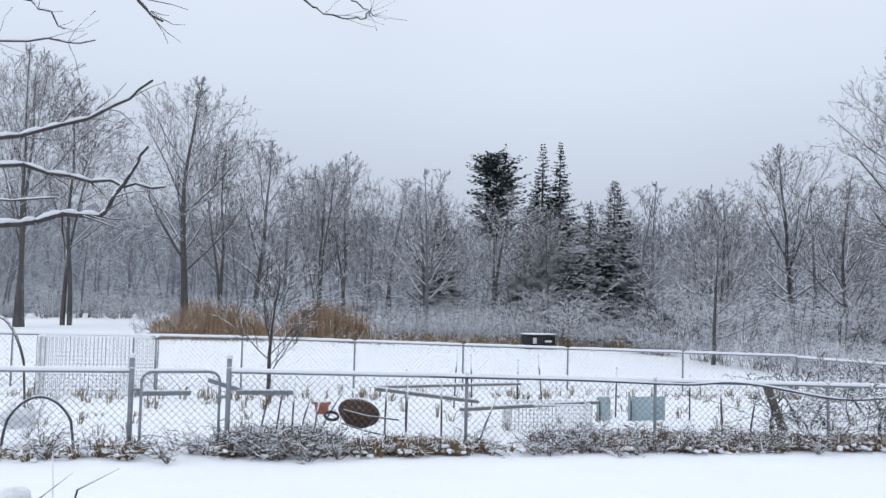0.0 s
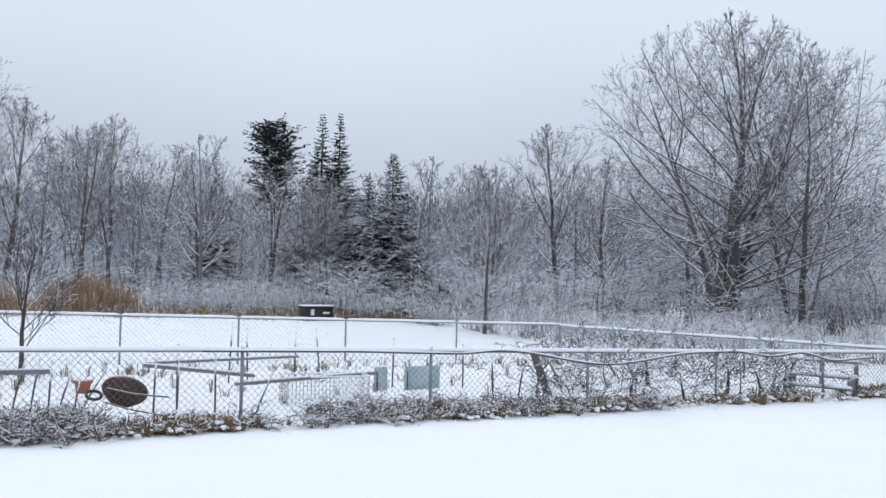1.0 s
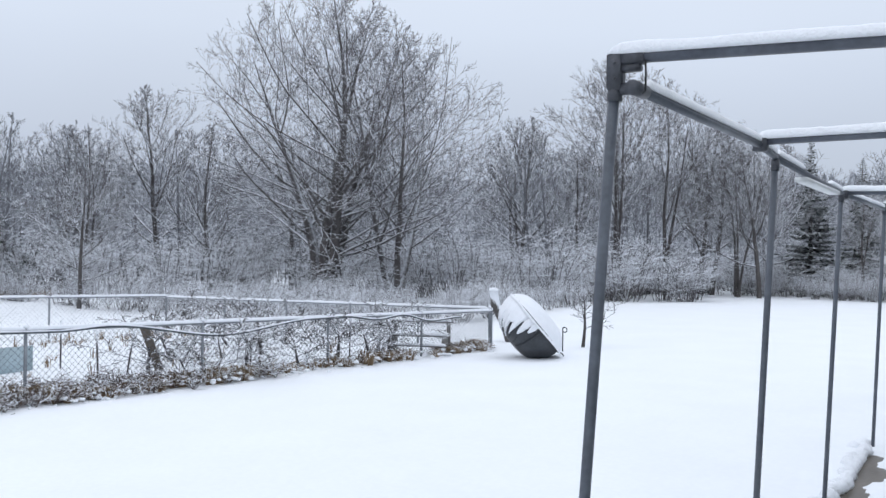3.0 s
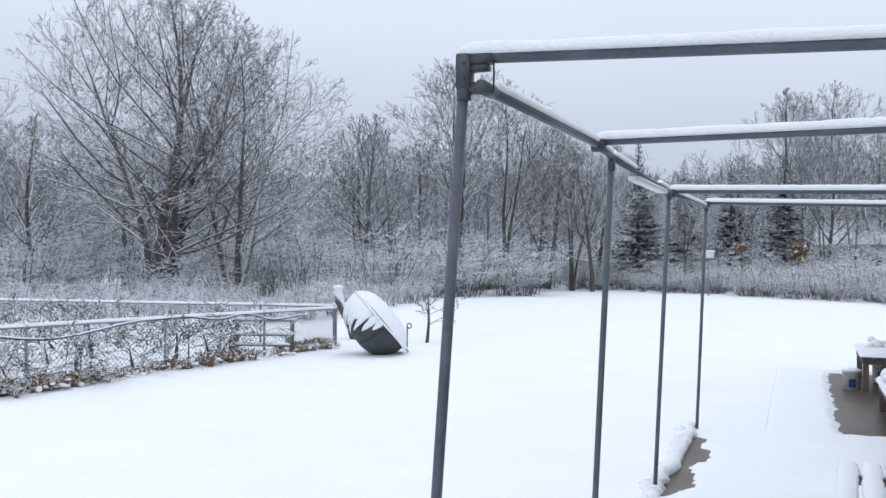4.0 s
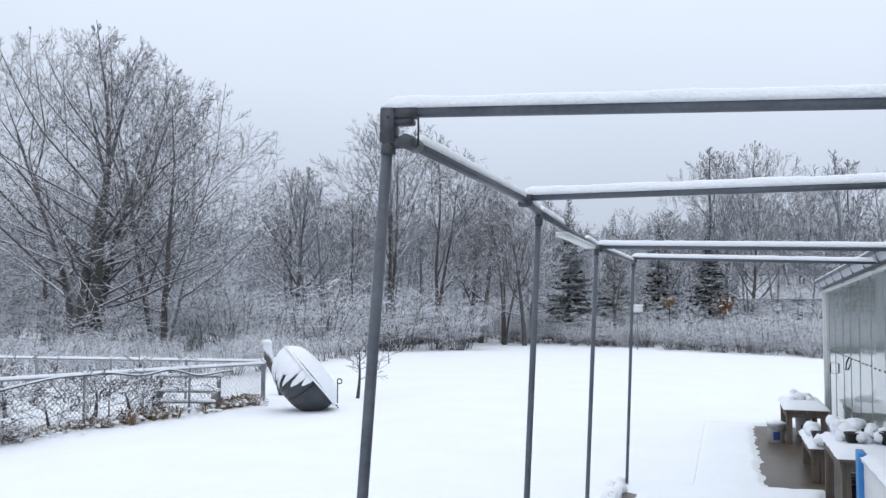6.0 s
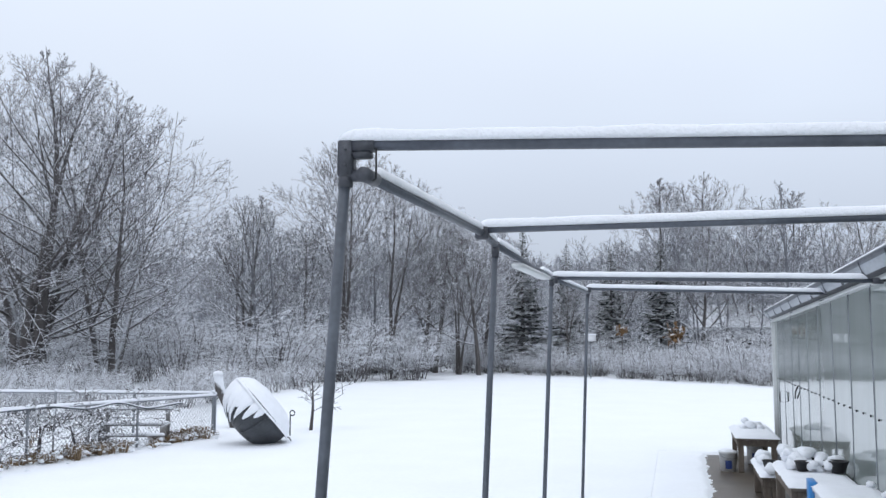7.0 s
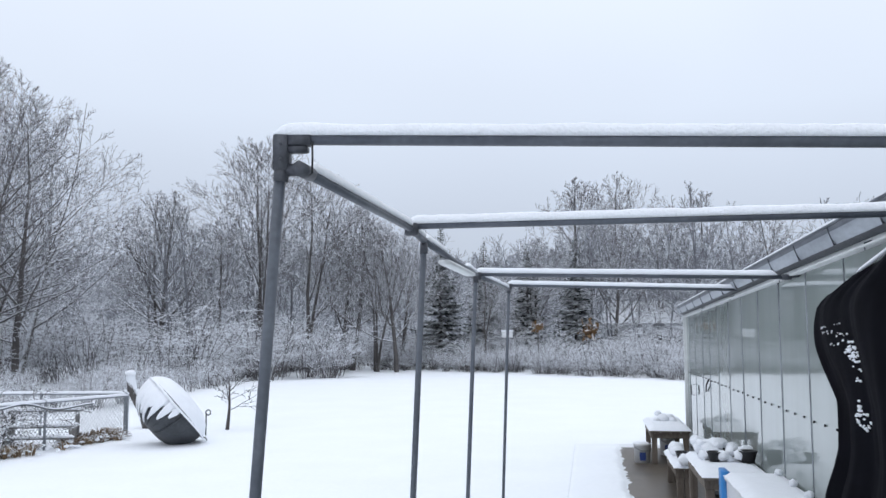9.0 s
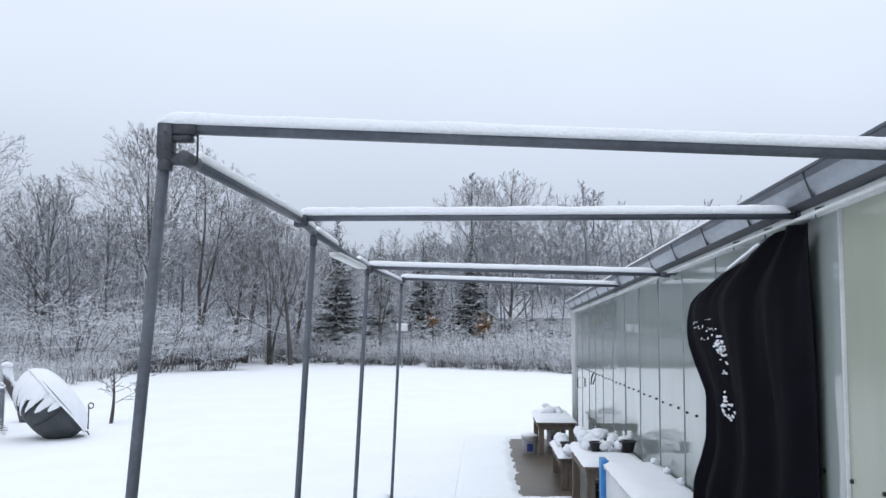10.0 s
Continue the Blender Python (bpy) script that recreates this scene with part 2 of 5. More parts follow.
# ---------------------------------------------------------------- ground
def build_ground():
    xs = sorted(set([-700, -400, -250, -160, -110, -80, -60] + list(np.arange(-46, -3, 0.8)) + list(np.arange(-3, 0, 0.3)) + [-0.14, -0.10, -0.08, 0.0] + [0.72, 0.78, 0.8, 0.84, 1.0, 2.0, 3.0, 3.3, 3.4] + list(np.arange(4, 30, 2.0)) + [40, 60, 90, 140, 220, 400, 700]))
    ys = sorted(set([-700, -400, -200, -100, -50, -30, -20, -12, -8] + list(np.arange(-6, 26, 0.6)) + [8.56, 8.6, 8.62, 8.68, 8.74, 15.28, 15.36, 15.38, 15.44] + list(np.arange(26, 60, 1.6)) + [66, 80, 100, 140, 220, 400, 700]))
    rows = []
    for y in ys:
        row = []
        for x in xs:
            z = ground_z(x, y) + 0.05
            if -60 < x < 40 and -20 < y < 66:
                z += (0.035 * noise.noise((x * 0.35, y * 0.35, 3)) + 0.012 * noise.noise((x * 1.4, y * 1.4, 7))) * (smooth01(0.3, -2.5, x) if -9 < y < 17.5 else smooth01(17.5, 21, y) if y > 17 else 1)
            d = math.hypot(x, y)
            if d > 60:
                z += 0.6 * noise.noise((x * 0.02, y * 0.02, 1)) * min(1, (d - 60) / 60)
            if (-0.04 if y < 8.65 else 0.82) < x < 3.35 and -9 < y < 15.32:
                z = -0.08
            row.append((x, y, z))
        rows.append(row)
    s = Soup()
    s.grid(rows)
    tagged(new("ground", s.mesh("ground", SNOW)), "untrodden white snow lying over the back lawn", "snow ground", kind="structure")


build_ground()

slab = soup_of(lambda s: s.box((-0.06, -8.9, -0.14), (3.3, 15.3, 0.0), bevel=0.01))
tagged(new("pavement", slab.mesh("pavement", CONCRETE, False)), "dark wet concrete slab beside the greenhouse", "pavement", kind="structure")


def build_slab_snow():
    """Snow left on the slab, with a melted strip along the tables and along the posts."""
    step = 0.05
    nx, ny = int(2.75 / step), int(24.2 / step)
    pts, keep = {}, []
    verts, faces = [], []
    for j in range(ny + 1):
        for i in range(nx + 1):
            x, y = -0.3 + i * step, -8.8 + j * step
            wob = 0.07 * noise.noise((x * 2.3, y * 2.3, 2)) + 0.05 * noise.noise((x * 7, y * 7, 5))
            left = x - (-0.24 + 0.42 * smooth01(4.6, 6.0, y) * (1 - smooth01(8.1, 8.6, y))) + wob * (2 if 4.6 < y < 8.6 else 1)
            right = (1.68 if y > 9.0 else 2.36) - x + wob
            if abs(y - 9.0) < 0.5 and x > 1.6:
                right = max(1.68 - x, min(2.36 - x, 9.0 - y)) + wob
            left = x - 0.70 if y > 8.75 else left
            e = min(left, right, 15.35 - y + wob)
            h = 0.0 if e <= 0 else 0.056 * smooth01(0, 0.12, e) + 0.010 * noise.noise((x * 3, y * 3, 9)) * (smooth01(0.9, 1.2, x) if y > 8.6 else 1)
            pts[i, j] = (e, len(verts))
            verts.append((x, y, (h - 0.004 if e > 0 else -0.006) + (0.055 if x < -0.05 else 0.0)))
    for j in range(ny):
        for i in range(nx):
            q = [pts[i, j], pts[i + 1, j], pts[i + 1, j + 1], pts[i, j + 1]]
            if max(a for a, _ in q) > 0:
                faces.append(tuple(b for _, b in q))
    ob = new("slab_snow", make_mesh("slab_snow", np.array(verts), faces, SNOW))
    tagged(ob, "uneven layer of half-melted snow on the concrete slab", "snow", kind="stuff")


build_slab_snow()


# ---------------------------------------------------------------- pergola of grey conduit
def snow_strip(s, a, b, width, height, seed, step=0.05):
    """A rounded ridge of snow along a bar from a to b, uneven along its length."""
    a, b = np.array(a, float), np.array(b, float)
    d = b - a
    ln = np.linalg.norm(d)
    d /= ln
    side = np.cross(d, (0, 0, 1.0))
    side /= np.linalg.norm(side)
    k = max(3, int(ln / step))
    rows = []
    for i in range(k + 1):
        t = i / k
        end = min(1.0, min(t, 1 - t) * ln / 0.05 + 0.25)
        w = width * (1 + 0.22 * noise.noise((t * ln * 5, seed, 1))) * (0.6 + 0.4 * end)
        h = height * (1 + 0.14 * noise.noise((t * ln * 4, seed, 4)) + 0.10 * noise.noise((t * ln * 17, seed, 8))) * end
        c = a + d * ln * t
        prof = [(-1.0, -0.08), (-1.05, 0.25), (-0.75, 0.75), (0, 1.0), (0.75, 0.75), (1.05, 0.25), (1.0, -0.08), (0, -0.12)]
        rows.append([c + side * w * p + np.array([0, 0, 1]) * h * q for p, q in prof] + [c + side * w * -1.0 + np.array([0, 0, -0.08 * h])])
    s.grid(rows)


def bar(parent, name, a, b, r=0.019, mat=PIPE, sides=14, label=""):
    return part(name, soup_of(lambda s: s.tube([a, tuple((np.array(a) + np.array(b)) / 2), b], r, sides, True)), mat, parent, label)


POSTS = [  # y, foot x, head x, head z
    (0.20, -0.195, 0.0, 2.96), (2.54, -0.025, 0.10, 2.83), (5.45, -0.06, 0.06, 2.81), (8.54, -0.005, 0.10, 2.84)]
SIDE = [(0.075, 0.24, 2.868), (0.105, 2.12, 2.868), (0.10, 2.54, 2.84), (0.062, 5.45, 2.815), (0.10, 8.56, 2.825)]
CROSS = [  # y, x0, z0, x1, z1
    (2.12, 0.10, 2.884, 3.00, 2.895), (5.55, 0.06, 2.825, 2.90, 2.76), (8.54, 0.10, 2.876, 3.06, 2.785)]
pergola = thing("pergola", "grey conduit pergola frame with a ridge of snow on every bar", "pergola")
for y, foot, head, top in POSTS:
    bar(pergola, "post", (foot, y, -0.02), (head, y, top), 0.0215 if y < 1 else 0.0195)
    if y > 1:
        part("collar", soup_of(lambda s: s.tube([(head, y, top - 0.07), (head, y, top - 0.005)], 0.025, 14, True)), PIPE_DARK, pergola)
for (xa, ya, za), (xb, yb, zb) in zip(SIDE, SIDE[1:]):
    bar(pergola, "side_beam", (xa, ya, za), (xb, yb, zb), 0.02)
front_beam = bar(pergola, "cross_beam", (0.03, 0.20, 2.983), (3.25, 0.20, 2.848), 0.0215)
for y, x0, z0, x1, z1 in CROSS:
    bar(pergola, "cross_beam", (x0, y, z0), (x1, y, z1), 0.02)


def elbow(s):
    """A square three-way fitting at the front corner, with a stub towards each bar."""
    s.box((-0.027, 0.172, 2.86), (0.027, 0.228, 3.004), bevel=0.009)
    s.box((0.02, 0.175, 2.955), (0.115, 0.225, 3.003), bevel=0.009)
    s.box((0.026, 0.178, 2.93), (0.098, 0.222, 2.957), bevel=0.006)
    s.tube([(-0.004, 0.20, 2.825), (-0.002, 0.20, 2.87)], 0.028, 16, True)
    for z in (2.905, 2.965):
        s.tube([(0.004, 0.172, z), (0.004, 0.167, z)], 0.006, 8, True)


part("elbow_fitting", soup_of(elbow), PIPE_DARK, pergola, "dark square elbow fitting")
part("coupling", soup_of(lambda s: s.tube([(0.02, 0.20, 2.868), (0.085, 0.205, 2.868)], 0.024, 14, True)), PIPE_DARK, pergola)
part("coupling", soup_of(lambda s: s.tube([(0.075, 0.17, 2.868), (0.077, 0.30, 2.868)], 0.0275, 16, True)), PIPE_DARK, pergola)
part("hook_rod", soup_of(lambda s: s.tube([(0.122, 0.18, 2.965), (0.124, 0.178, 2.90), (0.122, 0.18, 2.85), (0.108, 0.185, 2.842)], 0.004, 6, True)), BLACK, pergola, "thin black hooked rod")
for y, x0, z0, x1, z1 in CROSS:
    part("coupling", soup_of(lambda s: s.box((x0 - 0.03, y - 0.03, z0 - 0.055), (x0 + 0.045, y + 0.03, z0 + 0.02), bevel=0.007)), PIPE_DARK, pergola)
    part("coupling", soup_of(lambda s: s.tube([(x1 - 0.05, y, z1), (x1 + 0.035, y, z1 - 0.001)], 0.027, 12, True)), PIPE_DARK, pergola)
    part("bracket_rod", soup_of(lambda s: s.tube([(x1 + 0.03, y, z1), (3.02, y, z1 + 0.01)] if x1 < 2.97 else [(x1 + 0.03, y, z1), (x1 + 0.1, y, z1 + 0.005)], 0.01, 8, True)), PIPE_DARK, pergola)
part("snow_ridge", soup_of(lambda s: snow_strip(s, (-0.03, 0.20, 3.003), (3.24, 0.20, 2.868), 0.030, 0.043, 1, 0.03)), SNOW_CAP, pergola, "ridge of fresh snow")
for k, (y, x0, z0, x1, z1) in enumerate(CROSS):
    xe = x1 - 0.09
    ze = z0 + (z1 - z0) * (xe - x0) / (x1 - x0)
    part("snow_ridge", soup_of(lambda s: snow_strip(s, (x0 - 0.02, y, z0 + 0.017), (xe, y, ze + 0.017), 0.027, 0.046, 3 + k, 0.03)), SNOW_CAP, pergola, "ridge of fresh snow")


def side_point(y):
    for (xa, ya, za), (xb, yb, zb) in zip(SIDE, SIDE[1:]):
        if y <= yb:
            u = (y - ya) / (yb - ya)
            return xa + (xb - xa) * u, y, za + (zb - za) * u + 0.017
    return SIDE[-1]


for k, (y0, y1) in enumerate(((0.30, 2.08), (2.2, 2.5), (2.58, 3.45), (4.75, 5.42), (5.62, 8.42))):
    part("snow_ridge", soup_of(lambda s: snow_strip(s, side_point(y0), side_point(y1), 0.026, 0.042, 11 + k, 0.03)), SNOW_CAP, pergola, "ridge of fresh snow")
part("hanging_strip", soup_of(lambda s: s.box((0.03, 3.5, 2.768), (0.12, 4.95, 2.80), bevel=0.006)), TRIM, pergola, "white slat under the side bar")

# ---------------------------------------------------------------- greenhouse wall, gutter and shade cloth
WALL_X = 3.0


def head_z(y):
    """The wall head falls towards its far end, so that the gutter drains."""
    return 2.905 - 0.0235 * (y - 1.0)


def long_bar(s, x0, x1, lo, hi):
    """A straight rail along the wall head, falling with it; lo and hi from the head line."""
    y0, y1 = -7.5, 15.25
    v = [(x, y, head_z(y) + d) for y in (y0, y1) for x, d in ((x0, lo), (x1, lo), (x1, hi), (x0, hi))]
    s.add(v, [(0, 1, 2, 3), (7, 6, 5, 4), (0, 4, 5, 1), (1, 5, 6, 2), (2, 6, 7, 3), (3, 7, 4, 0)])


green = thing("greenhouse", "long greenhouse wall of pale glossy polycarbonate sheets", "greenhouse", kind="structure")
part("wall_core", soup_of(lambda s: s.add([(x, y, z) for y in (-7.5, 15.2) for x, z in ((3.03, 0), (3.3, 0), (3.3, head_z(y)), (3.03, head_z(y)))], [(0, 1, 2, 3), (7, 6, 5, 4), (0, 4, 5, 1), (1, 5, 6, 2), (2, 6, 7, 3), (3, 7, 4, 0)])), TRIM, green)
seams = [15.2, 14.68, 13.76, 12.68, 11.8, 10.85, 9.8, 8.7, 7.6, 6.45, 5.3, 4.1, 2.85, 1.62, 0.4, -0.8, -2.0, -3.2, -4.4, -6.0, -7.5]
for y1, y0 in zip(seams, seams[1:]):
    bow = random.uniform(-0.002, 0.002)
    tw = random.uniform(-0.0015, 0.0015)

    def sheet(s):
        rows = []
        for i in range(9):
            row = []
            for j in range(7):
                y = y0 + 0.006 + (y1 - y0 - 0.012) * j / 6
                z = 0.03 + (head_z(y) - 0.04) * i / 8
                row.append((3.0 + bow * math.sin(math.pi * j / 6) + tw * (z - 1.3) + 0.003 * noise.noise((j * 0.5, z * 1.2, y0)), y, z))
            rows.append(row)
        s.grid([r[::-1] for r in rows])

    part("panel", soup_of(sheet), PANEL if y1 > 1.7 else PANEL_WARM, green)
for y in seams[1:-1]:
    w = 0.012 if abs(y - 1.62) < 0.1 else 0.005
    part("seam_strip", soup_of(lambda s: s.box((2.985 if w > 0.008 else 2.993, y - w, 0.02), (3.028, y + w, head_z(y)))), TRIM if w > 0.008 else GALV, green)
part("corner_post", soup_of(lambda s: s.box((2.95, 15.14, 0), (3.08, 15.28, head_z(15.2) + 0.02), bevel=0.008)), TRIM, green, "white corner post")
part("head_rail", soup_of(lambda s: long_bar(s, 2.965, 3.04, -0.02, 0.035)), TRIM, green, "white rail along the wall head")
bolt = soup_of(lambda s: s.tube([(2.986, 0, 0), (2.999, 0, 0)], 0.011, 8, True)).mesh("bolt", BLACK, False)
for k in range(46):
    ob = new("bolt", bolt)
    ob.parent, ob.location = green, (0, 14.9 - k * 0.36, 1.50 + 0.004 * (k % 3))
part("base_rail", soup_of(lambda s: s.box((2.97, -7.5, 0.0), (3.03, 15.2, 0.06), bevel=0.006)), PIPE, green)
part("door_handle", soup_of(lambda s: s.tube([(2.99, 13.95, 1.32), (2.93, 13.95, 1.30), (2.93, 13.95, 1.14), (2.99, 13.95, 1.12)], 0.012, 8, True)), BLACK, green, "black pull handle")
part("latch", soup_of(lambda s: s.tube([(2.985, 12.3, 1.30), (2.97, 12.1, 1.42), (2.985, 11.95, 1.50)], 0.012, 6, True)), BLACK, green)

gutter = thing("gutter", "grey metal gutter along the greenhouse eave with snow on its lip", "gutter", kind="structure")
prof = [(3.03, 0.035), (2.955, 0.04), (2.90, 0.06), (2.87, 0.10), (2.852, 0.15), (2.845, 0.19), (2.83, 0.20)]  # x, height over the wall head
ys = [-7.5 + 22.85 * i / 40 for i in range(41)]
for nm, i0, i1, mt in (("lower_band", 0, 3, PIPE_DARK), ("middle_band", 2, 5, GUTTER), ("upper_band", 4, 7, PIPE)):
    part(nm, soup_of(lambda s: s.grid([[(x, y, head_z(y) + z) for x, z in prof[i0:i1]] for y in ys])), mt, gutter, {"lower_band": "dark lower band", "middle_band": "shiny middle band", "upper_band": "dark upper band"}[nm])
part("rear_lip", soup_of(lambda s: long_bar(s, 3.0, 3.06, 0.045, 0.27)), GUTTER, gutter)
part("lip", soup_of(lambda s: s.tube([(2.838, y, head_z(y) + 0.195) for y in (-7.5, 4, 15.35)], 0.011, 8, True)), PIPE, gutter)
for k in range(16):
    y = 14.9 - k * 1.1
    part("hanger", soup_of(lambda s: s.tube([(3.0, y, head_z(y) + 0.10), (2.885, y, head_z(y) + 0.06), (2.84, y, head_z(y) + 0.185)], 0.009, 6, True)), PIPE_DARK, gutter)
part("snow_ridge", soup_of(lambda s: snow_strip(s, (2.845, 3.2, head_z(3.2) + 0.20), (2.845, 15.3, head_z(15.3) + 0.20), 0.022, 0.02, 30)), SNOW_CAP, gutter, "thin ridge of snow")
part("roof_edge", soup_of(lambda s: s.grid([[(3.04, y, head_z(y) + 0.25), (4.6, y, head_z(y) + 0.9)] for y in (-7.5, 15.35)])), GUTTER, gutter)
part("roof_snow", soup_of(lambda s: s.grid([[(3.0 + 1.7 * i / 8, -7.5 + 22.9 * j / 60, head_z(-7.5 + 22.9 * j / 60) + 0.28 + 0.68 * i / 8 + 0.015 * noise.noise((i, j * 0.7, 0))) for j in range(61)][::-1] for i in range(9)])), SNOW_CAP, gutter, "snow lying on the roof")
rail = thing("curtain_rail", "thin white rail under the eave carrying the shade cloth", "rail")
part("rod", soup_of(lambda s: s.tube([(2.92, y, head_z(y) - 0.02) for y in (-1.0, 5.0, 15.1)], 0.012, 8, True)), TRIM, rail)
for y in (1.75, 2.6, 3.3, 6.0, 9.0, 12.0):
    part("clip", soup_of(lambda s: s.tube([(3.0, y, head_z(y) + 0.02), (2.92, y, head_z(y)), (2.92, y, head_z(y) - 0.05)], 0.007, 6, True)), PIPE, rail)


def curtain_outline(z):
    """The free edge of the cloth, by height."""
    table = [(0.02, 4.0), (0.5, 3.95), (1.14, 3.72), (1.35, 3.48), (1.5, 3.38), (1.8, 3.42), (2.12, 3.82), (2.3, 4.0), (2.46, 4.08), (2.55, 3.85), (2.70, 3.1), (2.80, 2.5)]
    for (z0, y0), (z1, y1) in zip(table, table[1:]):
        if z <= z1:
            return y0 + (y1 - y0) * max(0, (z - z0)) / (z1 - z0)
    return table[-1][1]


def cloth_point(u, v):
    top = 2.83 if u < 0.35 else 2.83 - 0.30 * ((u - 0.35) / 0.65) ** 1.5
    z = 0.02 + (top - 0.02) * v
    y = 1.9 + (curtain_outline(z) - 1.9) * u
    fold = 0.045 * math.sin(u * 21 + 1.2 * math.sin(v * 3)) * (0.45 + 0.55 * (1 - v)) + 0.03 * noise.noise((u * 6, v * 2.2, 5)) + 0.012 * noise.noise((u * 19, v * 4, 2))
    bulge = 0.05 * math.sin(math.pi * min(1, u * 1.02)) * (0.4 + 0.6 * math.sin(math.pi * v)) + 0.26 * u ** 1.5 * (1 - 0.6 * v ** 8) * (1 - 0.2 * min(1, max(0, (0.86 - v) / 0.14)))
    return 2.92 - bulge + fold, y + 0.02 * noise.noise((u * 5, v * 7, 1)), z


def cloth(s):
    s.grid([[cloth_point(j / 90, i / 56) for j in range(91)][::-1] for i in range(57)])


curtain = thing("shade_curtain", "black shade cloth hanging in folds from the rail, spattered with snow", "curtain")
cl = part("cloth", soup_of(cloth), CLOTH, curtain)
sol = cl.modifiers.new("thick", "SOLIDIFY")
sol.thickness = 0.006


def lump(s, c, r, seed, flat=0.7, stretch=(1, 1, 1), n=10):
    """An uneven clod of snow."""
    rows = []
    for i in range(n // 2 + 1):
        th = math.pi * i / (n // 2)
        row = []
        for j in range(n + 1):
            ph = 2 * math.pi * (j % n) / n
            d = Vector((math.sin(th) * math.cos(ph), math.sin(th) * math.sin(ph), math.cos(th)))
            k = r * (1 + 0.35 * noise.noise(d * 1.6 + Vector((seed, 0, 0))) + 0.16 * noise.noise(d * 4.0 + Vector((0, seed, 0))))
            row.append((c[0] + d.x * k * stretch[0], c[1] + d.y * k * stretch[1], c[2] + d.z * k * flat * stretch[2]))
        rows.append(row)
    s.grid(rows)


def clod(s, u, v, spread_u, spread_v, n, r, seed):
    """A cluster of small crumbs of snow caught on the folds."""
    rg = random.Random(seed)
    for _ in range(n):
        q, w = rg.gauss(0, 0.5), rg.gauss(0, 0.5)
        p = cloth_point(u + q * spread_u, v + w * spread_v + q * spread_u * 0.12)
        lump(s, (p[0] - 0.003, p[1], p[2]), r * rg.uniform(0.45, 0.95), rg.random() * 50, 1.0, (0.8, 1.2, rg.uniform(0.5, 0.9)), 10)


def clods(s):
    for k, (u, v, spread_u, spread_v, n, r) in enumerate((
            (0.83, 0.87, 0.07, 0.004, 9, 0.009), (0.80, 0.85, 0.07, 0.004, 8, 0.009), (0.74, 0.835, 0.06, 0.006, 9, 0.011), (0.78, 0.815, 0.04, 0.004, 6, 0.009),
            (0.69, 0.785, 0.045, 0.03, 26, 0.017), (0.67, 0.76, 0.03, 0.02, 14, 0.015), (0.70, 0.72, 0.015, 0.005, 4, 0.011),
            (0.72, 0.645, 0.03, 0.025, 18, 0.016), (0.69, 0.61, 0.025, 0.012, 9, 0.014), (0.66, 0.625, 0.01, 0.006, 4, 0.010))):
        clod(s, u, v, spread_u, spread_v, n, r, 40 + k)


crumbs = part("snow_spatter", soup_of(clods), SNOW_CAP, curtain)
tagged(crumbs, "crumbs and clods of snow stuck to the cloth", kind="stuff")
part("snow_patch", soup_of(lambda s: snow_strip(s, cloth_point(0.6, 1.0), cloth_point(0.82, 1.0), 0.014, 0.02, 77)), SNOW_CAP, curtain, "snow along the top fold")

# ---------------------------------------------------------------- garden fences of chain link
def fence_x(y):
    return -11.9 + 0.12 * (y + 3.0)


def chain_link(s, a, b, za, zb, ta, tb, pitch=0.075, r=0.0026):
    """Zigzag wires woven between two ends, from the ground up to the rail."""
    a, b = np.array(a, float), np.array(b, float)
    ln = np.linalg.norm(b - a)
    k = int(ln / pitch)
    n = int((ta + tb - za - zb) / 2 / pitch)
    for i in range(k):
        pts = []
        for j in range(n + 1):
            u = (i + (i + j) % 2) * pitch / ln
            u = min(1.0, u)
            p = a + (b - a) * u
            pts.append((p[0] + 0.004 * (j % 2), p[1], (za + (zb - za) * u) * (1 - j / n) + (ta + (tb - ta) * u) * (j / n)))
        s.tube(pts, r, 3)


def panel_fence(name, label, pts, h, posts_r, rail_r, pitch, wire_r, mat, ball=True, group="", snow_w=0.03, snow_h=0.055):
    """A run of fence through ground points; each bay has a rail and its woven mesh."""
    f = thing(name, label, "fence", group=group, kind="")
    for p in pts:
        z, zt = ground_z(*p), rail_z(*p) + h
        part("post", soup_of(lambda s: (s.tube([(p[0], p[1], z - 0.05), (p[0], p[1], zt + 0.03)], posts_r, 10, True))), GALV, f)
        if ball:
            part("snow_cap", soup_of(lambda s: lump(s, (p[0], p[1], zt + 0.06), posts_r * 1.5, p[1], 0.8)), SNOW_CAP, f)
    for k, (p, q) in enumerate(zip(pts, pts[1:])):
        zp, zq = ground_z(*p), ground_z(*q)
        tp, tq = rail_z(*p) + h, rail_z(*q) + h
        part("rail", soup_of(lambda s: s.tube([(p[0], p[1], tp), (q[0], q[1], tq)], rail_r, 8, True)), GALV, f)
        part("snow_ridge", soup_of(lambda s: snow_strip(s, (p[0], p[1], tp + rail_r * 0.6), (q[0], q[1], tq + rail_r * 0.6), snow_w, snow_h, p[1], 0.1)), SNOW_CAP, f, "ridge of snow on the rail")
        part("mesh_wire", soup_of(lambda s: chain_link(s, p, q, zp + 0.03, zq + 0.03, tp, tq, pitch, wire_r)), mat, f)
    return f


